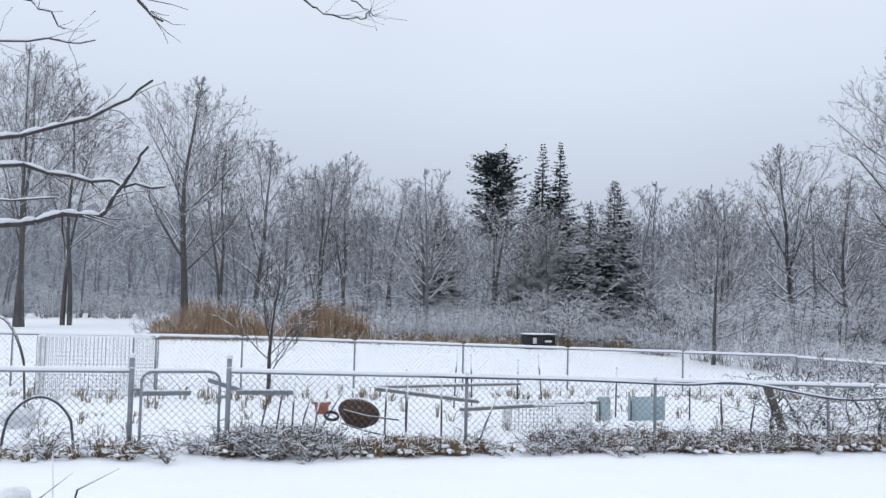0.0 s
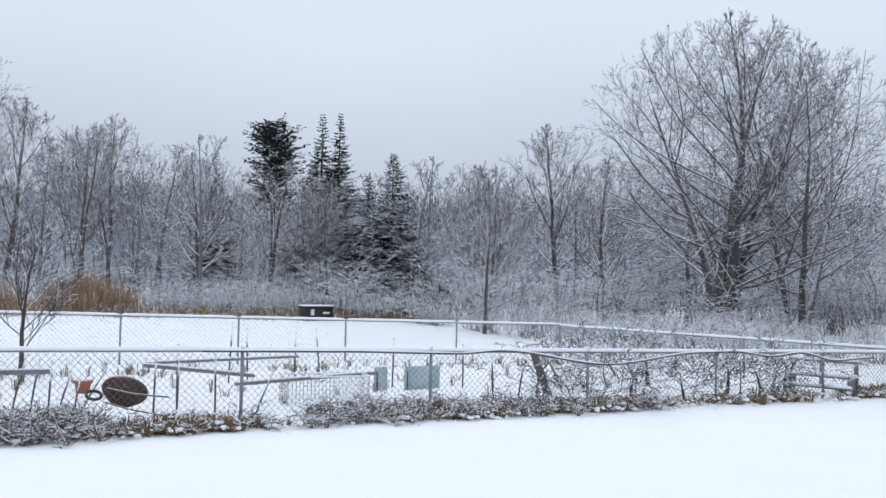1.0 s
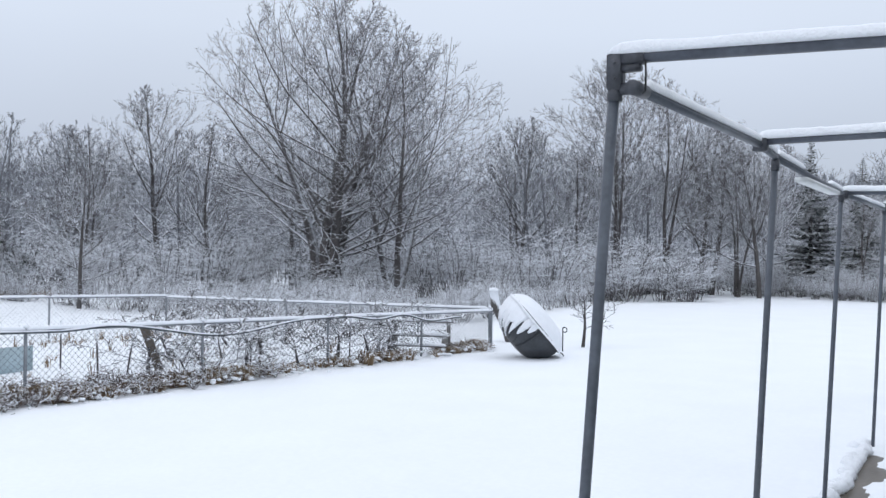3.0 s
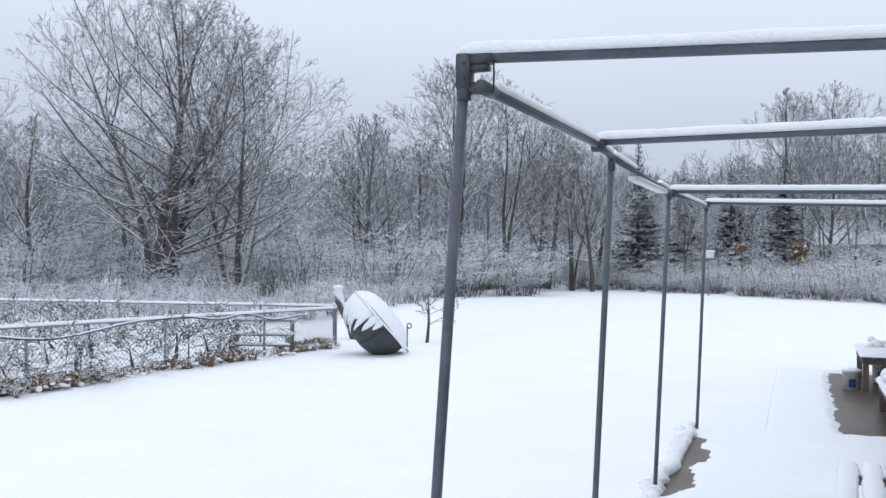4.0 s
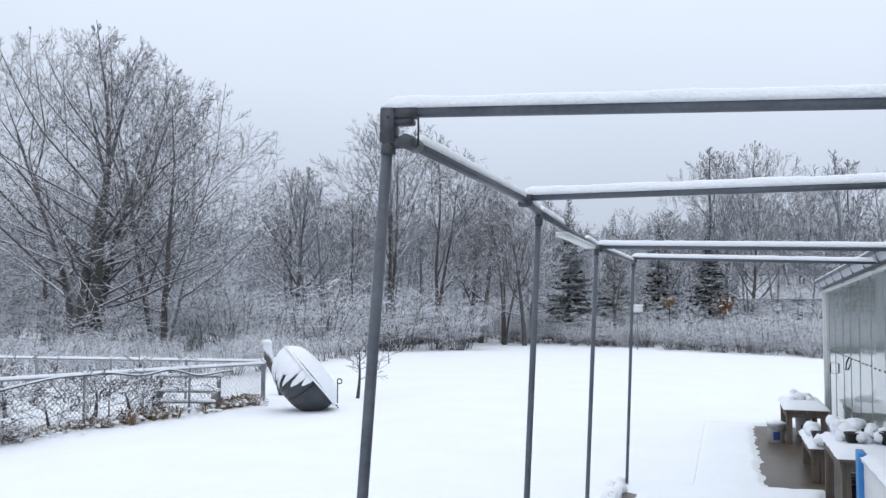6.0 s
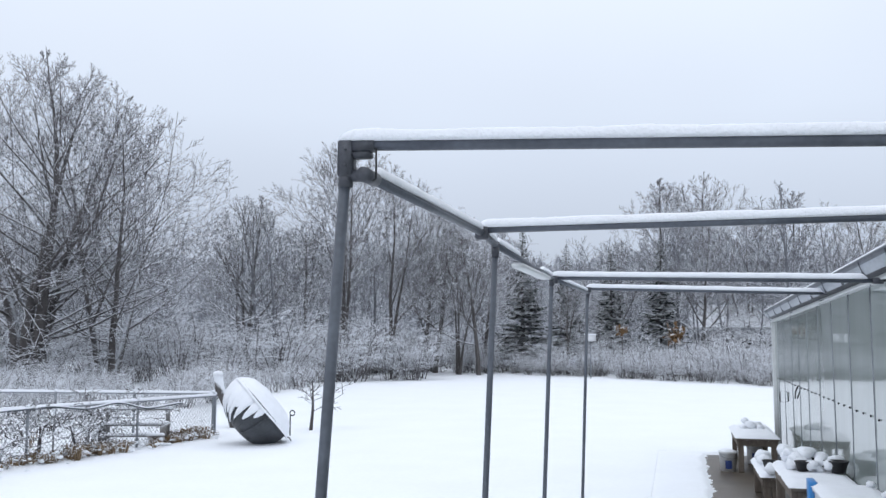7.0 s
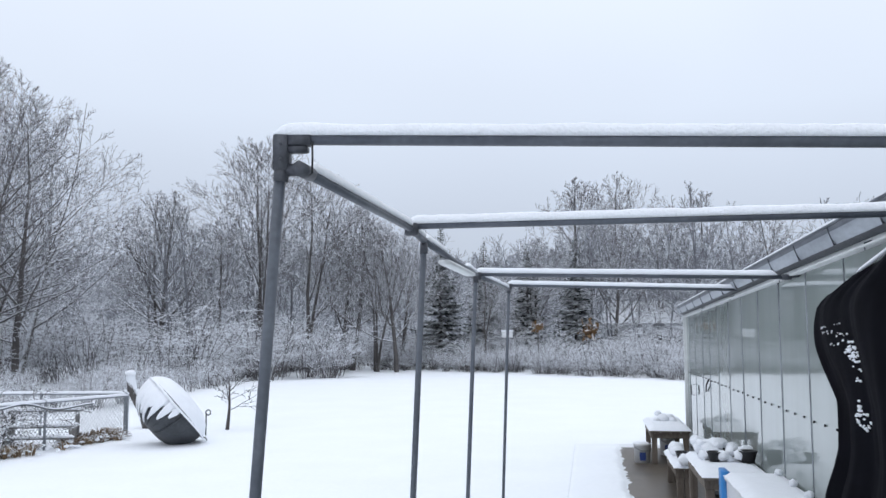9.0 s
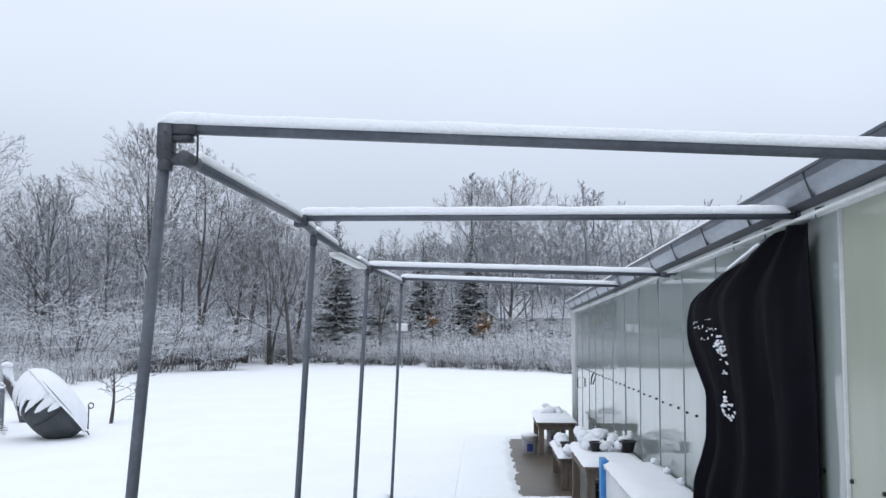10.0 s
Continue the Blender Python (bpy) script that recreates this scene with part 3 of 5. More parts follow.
near_y = [-1.75, 1.8, 4.9, 8.0, 11.0, 13.9, 16.6]
panel_fence("chain_link_fence", "galvanised chain-link garden fence with snow on its top rail", [(fence_x(y), y) for y in near_y], 1.0, 0.026, 0.02, 0.052, 0.0042, WIRE)
panel_fence("chain_link_fence", "galvanised chain-link garden fence with snow on its top rail", [(fence_x(y), y) for y in (-9.6, -6.4, -3.1)], 1.0, 0.026, 0.02, 0.052, 0.0042, WIRE)
back_pts = [(-23.3 + 0.17 * (y + 12), y) for y in (-12, -9, -6, -3.2, -0.6, 2.2, 5.0, 7.8, 11.0, 14.3)]
panel_fence("back_fence", "low chain-link fence along the far side of the garden", back_pts, 1.08, 0.024, 0.02, 0.06, 0.0032, WIRE, ball=False)
side_pts = [(-18.83 + 9.25 * k / 5, 14.3 + 2.25 * k / 5) for k in range(6)]
panel_fence("side_fence", "chain-link fence closing the far end of the garden", side_pts, 1.05, 0.03, 0.02, 0.06, 0.0032, WIRE)

gate = thing("garden_gate", "arched grey chain-link gate standing shut between two posts", "gate")
gy0, gy1 = -3.1, -1.75
for y in (gy0, gy1):
    x, z = fence_x(y), ground_z(fence_x(y), y) + 0.21
    part("gate_post", soup_of(lambda s: s.tube([(x, y, z - 0.3), (x, y, z + 1.22)], 0.037, 12, True)), GALV, gate)
    part("snow_cap", soup_of(lambda s: lump(s, (x, y, z + 1.25), 0.05, y, 0.9)), SNOW_CAP, gate)


def gate_frame(s):
    y0, y1, zt = gy0 + 0.14, gy1 - 0.12, 1.02 + 0.12
    x = fence_x(-2.4)
    pts = [(x, y0, -0.07), (x, y0, zt - 0.14)] + [(x, y0 + 0.14 - 0.14 * math.cos(a), zt - 0.14 + 0.14 * math.sin(a)) for a in (0.5, 1.0, 1.57)]
    pts += [(x, y1 - 0.14 + 0.14 * math.sin(a), zt - 0.14 + 0.14 * math.cos(a)) for a in (0.0, 0.57, 1.07)] + [(x, y1, zt - 0.14), (x, y1, -0.07)]
    for p, q in zip(pts, pts[1:]):
        s.tube([p, q], 0.02, 8, True)


part("gate_frame", soup_of(gate_frame), GALV, gate)
part("mesh_wire", soup_of(lambda s: chain_link(s, (fence_x(-2.4), gy0 + 0.16), (fence_x(-2.4), gy1 - 0.14), -0.06, -0.06, 1.12, 1.12, 0.052, 0.0042)), WIRE, gate)
part("snow_ridge", soup_of(lambda s: snow_strip(s, (fence_x(-2.4), gy0 + 0.3, 1.16), (fence_x(-2.4), gy1 - 0.28, 1.16), 0.026, 0.04, 5)), SNOW_CAP, gate)
part("hinge", soup_of(lambda s: s.box((fence_x(-3) - 0.03, gy0, 0.86), (fence_x(-3) + 0.03, gy0 + 0.16, 0.90), bevel=0.008)), GALV, gate)
part("latch", soup_of(lambda s: s.box((fence_x(-1.9) - 0.03, gy1 - 0.16, 0.76), (fence_x(-1.9) + 0.03, gy1, 0.80), bevel=0.008)), GALV, gate)


# ---------------------------------------------------------------- trees
def limb_points(rng, p, d, ln, k, wander, lift):
    pts = [np.array(p, float)]
    d = np.array(d, float)
    for i in range(k):
        d = d + rng.normal(0, wander, 3) + np.array([0, 0, lift])
        d /= np.linalg.norm(d)
        pts.append(pts[-1] + d * ln / k)
    return pts


def grow(seed, height, counts, spread=0.9, stems=1, lean=0.25, base=0.2, r0=0.16, twig_r=0.006, lift=0.07, sides=(8, 5, 4, 3, 3), segs=(7, 5, 4, 3, 2), ratio=(0.5, 0.5, 0.45, 0.5), dome=0.0):
    """A bare tree: the wood of trunk and limbs, and the fine twigs, as two soups. dome > 0 keeps its limbs within a rounded crown of that width."""
    rng = np.random.default_rng(seed)
    wood, twigs = Soup(), Soup()
    wide, half = dome * height, 0.53 * height

    def room(p, d):
        """How far a limb may run before it leaves the crown."""
        q = np.array([p[0] / wide, p[1] / wide, (p[2] - 0.47 * height) / half])
        e = np.array([d[0] / wide, d[1] / wide, d[2] / half])
        a, b, c = e @ e, q @ e, q @ q - 1
        return (-b + math.sqrt(max(0.0, b * b - a * c))) / a

    def branch(pts, r, r_end, level):
        k = len(pts)
        rad = r + (r_end - r) * np.linspace(0, 1, k)
        (wood if level < 3 else twigs).tube(pts, rad, sides[level], turn=rng.uniform(0, 2) if level > 2 else 0.0)
        if level >= len(counts):
            return
        ln = sum(np.linalg.norm(b - a) for a, b in zip(pts, pts[1:]))
        start = base if level == 0 else 0.12
        for c in range(counts[level]):
            u = start + (1 - start) * ((c + rng.uniform(0.1, 0.9)) / counts[level])
            i = min(k - 2, int(u * (k - 1)))
            f = u * (k - 1) - i
            p = pts[i] * (1 - f) + pts[i + 1] * f
            axis = pts[i + 1] - pts[i]
            axis /= np.linalg.norm(axis)
            ref = rng.normal(0, 1, 3)
            perp = ref - axis * ref.dot(axis)
            perp /= np.linalg.norm(perp)
            if level == 0:
                a = c * 2.4 + rng.uniform(-0.4, 0.4)
                perp = np.array([math.cos(a), math.sin(a), 0.0])
            open_ = rng.uniform(0.75, 1.25) * (spread * (1.15 - 0.55 * u) if level == 0 else 0.40 + 0.30 * spread)
            d = axis * math.cos(open_) + perp * math.sin(open_)
            shape = (0.55 + 0.75 * math.sin(math.pi * min(1, 0.15 + u * 0.8))) if level == 0 else (1.15 - 0.6 * u)
            l2 = ln * ratio[level] * shape * rng.uniform(0.75, 1.2)
            if dome:
                l2 = min(l2, max(0.12, room(p, d + np.array([0, 0, 0.25])) * rng.uniform(0.8, 1.05)))
            r2 = max(twig_r, (r + (r_end - r) * u) * rng.uniform(0.30, 0.50))
            kk = segs[level + 1]
            branch(limb_points(rng, p, d, l2, kk, 0.075 if level < 2 else 0.10, lift if level < 2 else lift * 0.6), r2, max(twig_r * 0.7, r2 * 0.3), level + 1)

    for s in range(stems):
        a = s * 6.283 / stems + rng.uniform(-0.4, 0.4)
        t = lean * rng.uniform(0.5, 1.2) if stems > 1 else lean * 0.15
        d = (math.cos(a) * t, math.sin(a) * t, 1.0)
        h = height * (rng.uniform(0.78, 1.0) if s else 1.0)
        pts = limb_points(rng, (math.cos(a) * r0 * (stems > 1), math.sin(a) * r0 * (stems > 1), -0.1), d, h, segs[0], 0.05, 0.03)
        branch(pts, r0 * (1 if stems == 1 else 0.75), twig_r * 1.2, 0)
    top = max(float(v[:, 2].max()) for v in wood.v + twigs.v)
    for sp in (wood, twigs):
        sp.v = [v * np.array([1, 1, height / top]) for v in sp.v]
    return wood, twigs


def arrays(s):
    return np.concatenate(s.v), np.array([q for q in s.f if len(q) == 4], dtype=np.int64)


def bare_tree(name, label, soups, at, rz=0, scale=1.0, wood_mat=BARK, twig_mat=TWIG, group=""):
    t = thing(name, label, "tree", (*at, ground_z(*at)), rz, group)
    t.scale = (scale, scale, scale)
    for nm, sp, mat in (("trunk", soups[0], wood_mat), ("crown", soups[1], twig_mat)):
        v, f = arrays(sp)
        ob = new(nm, quad_mesh(nm, v, f, mat, nm == "trunk"))
        ob.parent = t
    return t


def conifer(seed, height, width, bare=0.06, rounded=False):
    """An evergreen: uneven tiers of drooping boughs, each feathered with small needle sprays; rounded for an old pine."""
    rng = np.random.default_rng(seed)
    trunk, sprays = Soup(), Soup()
    trunk.tube([(0, 0, -0.1), (0, 0, height * 0.5), (0, 0, height * 0.97)], [0.018 * height, 0.01 * height, 0.01], 7)
    z = height * bare
    while z < height * 0.985:
        u = z / height
        v = (u - bare) / (1 - bare)
        reach = width * (math.sqrt(max(0.02, 1 - (1.7 * v - 0.75) ** 2)) if rounded else (1 - u) ** 0.9) * rng.uniform(0.7, 1.1) + 0.06
        tip = 0.8 if rounded else 0.22 + 0.78 * min(1.0, 1.6 * (1 - u))
        n = 5 if rounded else max(5, int(8 * (1 - u) + 5))
        for k in range(n):
            a = rng.uniform(0, 6.283)
            ln = reach * rng.uniform(0.55, 1.15)
            droop = rng.uniform(-0.6, 0.2) if rounded else 0.06 + 0.34 * (1 - u)
            curl = 0.05 if rounded else 0.26

            def along(t):
                return np.array([math.cos(a) * ln * t, math.sin(a) * ln * t, z - droop * ln * t + curl * ln * t * t])

            trunk.tube([along(t) for t in (0, 0.35, 0.7, 1)], [0.03 * (1 - u) + 0.008, 0.02, 0.012, 0.006], 3)
            m = max(4, int(ln / (0.2 if rounded else 0.12)))
            for q in range(m):
                t = 0.15 + 0.85 * (q + rng.uniform(0, 1)) / m
                c = along(t)
                for sgn in (-1, 1):
                    b = a + sgn * rng.uniform(0.35, 1.0)
                    sl = (0.35 + 0.35 * rng.random()) * (0.5 + 0.6 * (1 - t)) * tip
                    e = c + np.array([math.cos(b) * sl, math.sin(b) * sl, sl * (rng.uniform(-0.2, 0.5) if rounded else rng.uniform(-0.5, 0.02))])
                    wv = np.array([-math.sin(b), math.cos(b), rng.uniform(-0.6, 0.6)]) * sl * 0.3
                    mid = c * 0.45 + e * 0.55 + np.array([0, 0, 0.02])
                    sprays.add([c, mid - wv, e, mid + wv], [(0, 1, 2, 3)])
        z += (0.20 + 0.16 * rng.random()) * (0.4 + 0.8 * (1 - u)) * max(0.8, height / 11) * (0.55 if rounded else 1.0)
    return trunk, sprays


def spruce(label, soups, at, rz=0, scale=1.0):
    t = thing("spruce_tree", label, "tree", (*at, ground_z(*at)), rz, "snow-dusted spruces")
    t.scale = (scale, scale, scale)
    for nm, sp, mat in (("trunk", soups[0], BARK), ("crown", soups[1], NEEDLES)):
        v, f = arrays(sp)
        ob = new(nm, quad_mesh(nm, v, f, mat, nm == "trunk"))
        ob.parent = t
    return t


def scatter(name, label, category, protos, spots, mat, kind="stuff"):
    """Many plants that nobody could count, joined into one mesh; each spot is x, y, z, turn, scale, proto."""
    vs, fs, n = [], [], 0
    for x, y, z, a, sc, k in spots:
        v, f = protos[k]
        c, s_ = math.cos(a) * sc, math.sin(a) * sc
        w = np.empty_like(v)
        w[:, 0] = v[:, 0] * c - v[:, 1] * s_ + x
        w[:, 1] = v[:, 0] * s_ + v[:, 1] * c + y
        w[:, 2] = v[:, 2] * sc + z
        vs.append(w)
        fs.append(f + n)
        n += len(v)
    ob = new(name, quad_mesh(name, np.concatenate(vs), np.concatenate(fs), mat, False))
    return tagged(ob, label, category, kind=kind)


def joined(soups):
    (va, fa), (vb, fb) = arrays(soups[0]), arrays(soups[1])
    return np.concatenate([va, vb]), np.concatenate([fa, fb + len(va)])


# the great spreading tree behind the garden, with a second one beside it
big = grow(11, 14.4, (22, 9, 8, 2), spread=1.15, stems=4, lean=0.15, base=0.14, r0=0.36, twig_r=0.0085, lift=0.05, ratio=(0.52, 0.5, 0.42, 0.4), segs=(10, 7, 4, 2, 1), dome=0.53)
bare_tree("bare_tree", "great many-stemmed bare tree with snow along every bough", big, (-25.7, 29.6))
big2 = grow(12, 12.6, (18, 8, 8, 2), spread=1.05, stems=3, lean=0.22, base=0.16, r0=0.22, twig_r=0.0085, lift=0.055, ratio=(0.46, 0.5, 0.42, 0.4), segs=(9, 6, 4, 2, 1), dome=0.5)
bare_tree("bare_tree", "bare tree with long leaning stems and snowy twigs", big2, (-22.6, 31.0), 200)

TREE_KINDS = [
    grow(21, 12.0, (28, 9, 7, 3), segs=(9, 5, 3, 2, 1), ratio=(0.34, 0.5, 0.42, 0.4), spread=0.95, stems=1, base=0.2, r0=0.2, twig_r=0.0085, lift=0.05, dome=0.46),
    grow(22, 12.0, (18, 9, 7, 2), segs=(8, 5, 3, 2, 1), ratio=(0.34, 0.5, 0.42, 0.4), spread=0.95, stems=2, lean=0.10, base=0.28, r0=0.17, twig_r=0.0085, lift=0.05, dome=0.42),
    grow(23, 12.0, (24, 10, 8, 2), segs=(7, 5, 3, 2, 1), ratio=(0.42, 0.5, 0.42, 0.4), spread=1.1, stems=1, base=0.18, r0=0.2, twig_r=0.0085, lift=0.05, dome=0.54),
    grow(24, 12.0, (15, 8, 7, 2), segs=(8, 5, 3, 2, 1), ratio=(0.36, 0.5, 0.42, 0.4), spread=0.95, stems=3, lean=0.11, base=0.32, r0=0.16, twig_r=0.0085, lift=0.05, dome=0.46),
]
TREES = [  # x, y, height, kind, turn
    (-59.9, -10.5, 17.8, 3, 10), (-64.2, -8.1, 17.5, 1, 70), (-74.3, 0.0, 20.3, 0, 30), (-76.5, 3.0, 17.0, 1, 190), (-82.8, 6.4, 17.3, 0, 120),
    (-62.9, 10.8, 13.3, 1, 210), (-61.0, 8.6, 12.0, 3, 40), (-66.5, 15.0, 12.0, 2, 90), (-43.6, 28.2, 9.5, 2, 160), (-41.1, 33.1, 12.1, 0, 250),
    (-29.3, 19.0, 5.6, 2, 15), (-24.4, 46.8, 11.0, 0, 45), (-17.4, 45.5, 13.7, 3, 130), (-14.8, 46.5, 12.6, 1, 300), (-12.9, 49.1, 10.4, 0, 85),
    (-9.7, 46.8, 8.6, 2, 220), (-40.1, 27.2, 8.9, 1, 280), (-36.6, 32.7, 9.4, 0, 330), (-19.4, 44.7, 8.9, 1, 20), (-13.7, 49.8, 10.2, 2, 100),
    (-11.0, 47.4, 8.7, 3, 170), (1.0, 74.8, 15.7, 0, 240), (3.7, 74.8, 16.2, 1, 60), (10.0, 71.3, 13.5, 2, 310), (14.6, 65.5, 11.7, 0, 145),
    (6.5, 68.6, 12.4, 3, 25), (-25.3, 48.4, 10.8, 1, 75), (-48.7, 19.2, 8.4, 2, 205), (-52.0, 14.0, 9.6, 0, 265), (-33.5, 36.0, 9.0, 2, 350),
    (-10.4, 51.5, 9.0, 2, 40), (-50.3, 17.6, 9.4, 2, 75), (-46.5, 19.6, 8.2, 1, 140), (-2.4, 55.5, 8.6, 2, 110), (2.6, 57.0, 9.4, 0, 15), (-5.0, 50.0, 6.8, 1, 330),
]
tree_masters = {}
for x, y, h, k, a in TREES:
    label = ("tall single-trunked bare tree with frosted twigs", "twin-stemmed bare tree with frosted twigs", "wide-crowned bare tree with snowy branches", "three-stemmed bare tree with snowy branches")[k]
    sc = h / 12.0
    if k not in tree_masters:
        tree_masters[k] = bare_tree("bare_tree", label, TREE_KINDS[k], (x, y), a, sc, group="bare trees at the edge of the wood")
    else:
        copy_thing(tree_masters[k], pose(x, y, ground_z(x, y), 0, 0, a)).scale = (sc, sc, sc)

SPRUCES = [conifer(31, 12.0, 3.0), conifer(32, 10.0, 3.8), conifer(33, 12.0, 2.3, 0.52, True)]
masters = {}
for x, y, h, k, a in ((-55.7, 19.9, 12.6, 2, 0), (-51.3, 21.4, 12.9, 0, 40), (-50.8, 22.4, 13.0, 0, 110), (-41.8, 21.4, 9.3, 1, 70), (-69.6, 20.4, 12.4, 0, 200), (-47.0, 22.6, 8.6, 1, 160), (-8.2, 53.0, 9.4, 0, 20), (-5.6, 54.5, 8.3, 0, 95), (-2.8, 54.8, 8.1, 0, 150), (0.3, 54.5, 8.5, 0, 260), (-54.5, 22.2, 10.0, 1, 300)):
    sc = h / (12.0, 10.0, 12.0)[k]
    lab = ("slim dark spruce dusted with snow", "broad dark spruce with snow-laden boughs", "tall dark pine with a rounded crown")[k]
    if k not in masters:
        masters[k] = spruce(lab, SPRUCES[k], (x, y), a, sc)
    else:
        copy_thing(masters[k], pose(x, y, ground_z(x, y), 0, 0, a)).scale = (sc, sc, sc)


# ---------------------------------------------------------------- the wood behind, and its undergrowth
EDGE = [(-30, 38), (-10, 41), (-5, 43), (4.5, 49), (12, 53), (17, 55), (20, 50), (22, 43), (25, 35), (28, 31), (32, 29), (38, 27), (46, 29), (52, 35), (60, 44), (74, 48), (82, 54), (88, 84), (98, 80), (112, 70)]


def edge_at(a):
    for (a0, d0), (a1, d1) in zip(EDGE, EDGE[1:]):
        if a <= a1:
            return d0 + (d1 - d0) * (a - a0) / (a1 - a0)
    return EDGE[-1][1]


def spot(a, d):
    return 1.2 - math.sin(radians(a)) * d, -2.9 + math.cos(radians(a)) * d


rng = random.Random(5)
FAR_KINDS = [joined(grow(40 + k, 10.0, (14, 6, 5, 1), ratio=(0.36, 0.5, 0.45, 0.4), lift=0.06, spread=0.85 + 0.06 * k, stems=1 + k % 2, lean=0.10, base=0.22, r0=0.13, twig_r=0.013, dome=0.42, sides=(5, 4, 3, 3, 3), segs=(6, 4, 3, 2, 1))) for k in range(5)]
DISTANT_KINDS = [joined(grow(50 + k, 10.0, (9, 4, 4), spread=0.6 + 0.08 * k, stems=1 + k % 2, lean=0.16, base=0.2, r0=0.13, twig_r=0.02, sides=(5, 3, 3, 3, 3), segs=(5, 3, 1, 1, 1))) for k in range(4)]
spots = []
for i in range(64):
    a = rng.uniform(-24, 108)
    d = max(44, edge_at(a)) + 3 + 24 * rng.random()
    x, y = spot(a, d)
    spots.append((x, y, -0.1, rng.uniform(0, 6.28), rng.uniform(0.75, 1.15), rng.randrange(5)))
scatter("far_woods", "dense grey bare woodland dusted with snow", "woods", FAR_KINDS, spots, TWIG_HAZED)
spots = []
for i in range(340):
    a = rng.uniform(-25, 112)
    d = max(46, edge_at(a)) + 18 + 62 * rng.random()
    x, y = spot(a, d)
    spots.append((x, y, -0.1, rng.uniform(0, 6.28), rng.uniform(0.8, 1.15) * d / 82, rng.randrange(4)))
scatter("distant_woods", "grey mass of more distant bare trees", "woods", DISTANT_KINDS, spots, TWIG_HAZED)


def far_ridge(name, d, h, seed):
    """A far wooded rise: a bank of jagged tree tops, thick at its foot."""
    s = Soup()
    n = 900
    rows = [[], [], [], []]
    for i in range(n):
        a = -40 + 165 * i / (n - 1)
        dd = d + 5 * noise.noise((i * 0.05, seed, 0))
        x, y = spot(a, dd)
        top = h * (0.86 + 0.16 * noise.noise((i * 0.02, seed, 2)) + 0.10 * noise.noise((i * 0.13, seed, 3)) + 0.10 * random.Random(i + seed * 999).random())
        bx, by = spot(a, dd + 9)
        fx, fy = spot(a, dd - 3)
        rows[0].append((fx, fy, -0.5))
        rows[1].append((x, y, top * 0.55))
        rows[2].append(((x + bx) / 2, (y + by) / 2, top))
        rows[3].append((bx, by, -0.5))
    s.grid(rows)
    tagged(new(name, s.mesh(name, RIDGE_HAZED, False)), "far grey wooded rise behind the bare trees", "far woods", kind="structure")


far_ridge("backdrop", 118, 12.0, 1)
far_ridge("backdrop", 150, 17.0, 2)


def thicket(seed, height, stems):
    r = np.random.default_rng(seed)
    s = Soup()
    for k in range(stems):
        a = r.uniform(0, 6.283)
        t = r.uniform(0.1, 0.8)
        p = np.array([math.cos(a), math.sin(a), 0]) * r.uniform(0, 0.5)
        pts = limb_points(r, p, (math.cos(a) * t, math.sin(a) * t, 1), height * r.uniform(0.55, 1), 3, 0.2, 0.0)
        s.tube(pts, [0.02, 0.016, 0.012, 0.008], 3)
        for c in range(6):
            i = r.integers(1, 3)
            q = pts[i] + (pts[i + 1] - pts[i]) * r.random()
            b = r.uniform(0, 6.283)
            p2 = limb_points(r, q, (math.cos(b), math.sin(b), 0.5), height * r.uniform(0.2, 0.42), 2, 0.25, 0.0)
            s.tube(p2, [0.012, 0.01, 0.007], 3)
            for e in range(2):
                g = r.uniform(0, 6.283)
                p3 = p2[1] + (p2[2] - p2[1]) * r.random()
                s.tube([p3, p3 + np.array([math.cos(g), math.sin(g), r.uniform(-0.1, 0.6)]) * height * r.uniform(0.08, 0.2)], [0.009, 0.006], 3)
    return arrays(s)


THICKETS = [thicket(60 + k, 2.6, 12) for k in range(4)]
spots = []
for i in range(1060):
    if i >= 620:  # thick brush at the foot of the wood beyond the lawn
        a = rng.uniform(-22, 19) if i < 930 else rng.uniform(60, 106)
        d = edge_at(a) + 9 * rng.random() ** 1.3
        sc = rng.uniform(0.35, 0.85)
    elif i < 320:  # all along the wood
        a = rng.uniform(-24, 108)
        depth = (15.0 if a < 80 else 17.0) * rng.random() ** 1.2
        d = edge_at(a) + depth
        if 78 < a < 92 and rng.random() < 0.5:
            d = rng.uniform(52, 66)
        sc = rng.uniform(0.4, 0.75) + rng.random() * min(1, depth / 7) if d > 41 else rng.uniform(0.3, 0.55)
    elif i < 450:  # low brush before the great tree
        a = rng.uniform(22, 58)
        d = edge_at(a) + rng.random() * max(2.0, 41 - edge_at(a))
        sc = rng.uniform(0.3, 0.6)
    else:  # taller brush behind it
        a = rng.uniform(16, 64)
        d = rng.uniform(43, 60)
        sc = rng.uniform(0.8, 1.6)
    x, y = spot(a, d)
    spots.append((x, y, -0.05, rng.uniform(0, 6.28), sc, rng.randrange(4)))
scatter("undergrowth", "tangled snow-dusted brush along the edge of the wood", "brush", THICKETS, spots, SHRUB)
for x, y, sc, a in ((-11.75, 40.3, 1.3, 10),):
    b = thing("shrub", "rounded leafless shrub frosted with snow at the lawn's edge", "shrub", (x, y, 0.03), a)
    vs, fs = zip(*[THICKETS[k] for k in range(3)])
    ob = new("stem_clump", quad_mesh("stem_clump", np.concatenate(vs) * sc * 0.75, np.concatenate([fs[0], fs[1] + len(vs[0]), fs[2] + len(vs[0]) + len(vs[1])]), SHRUB, False))
    ob.parent = b


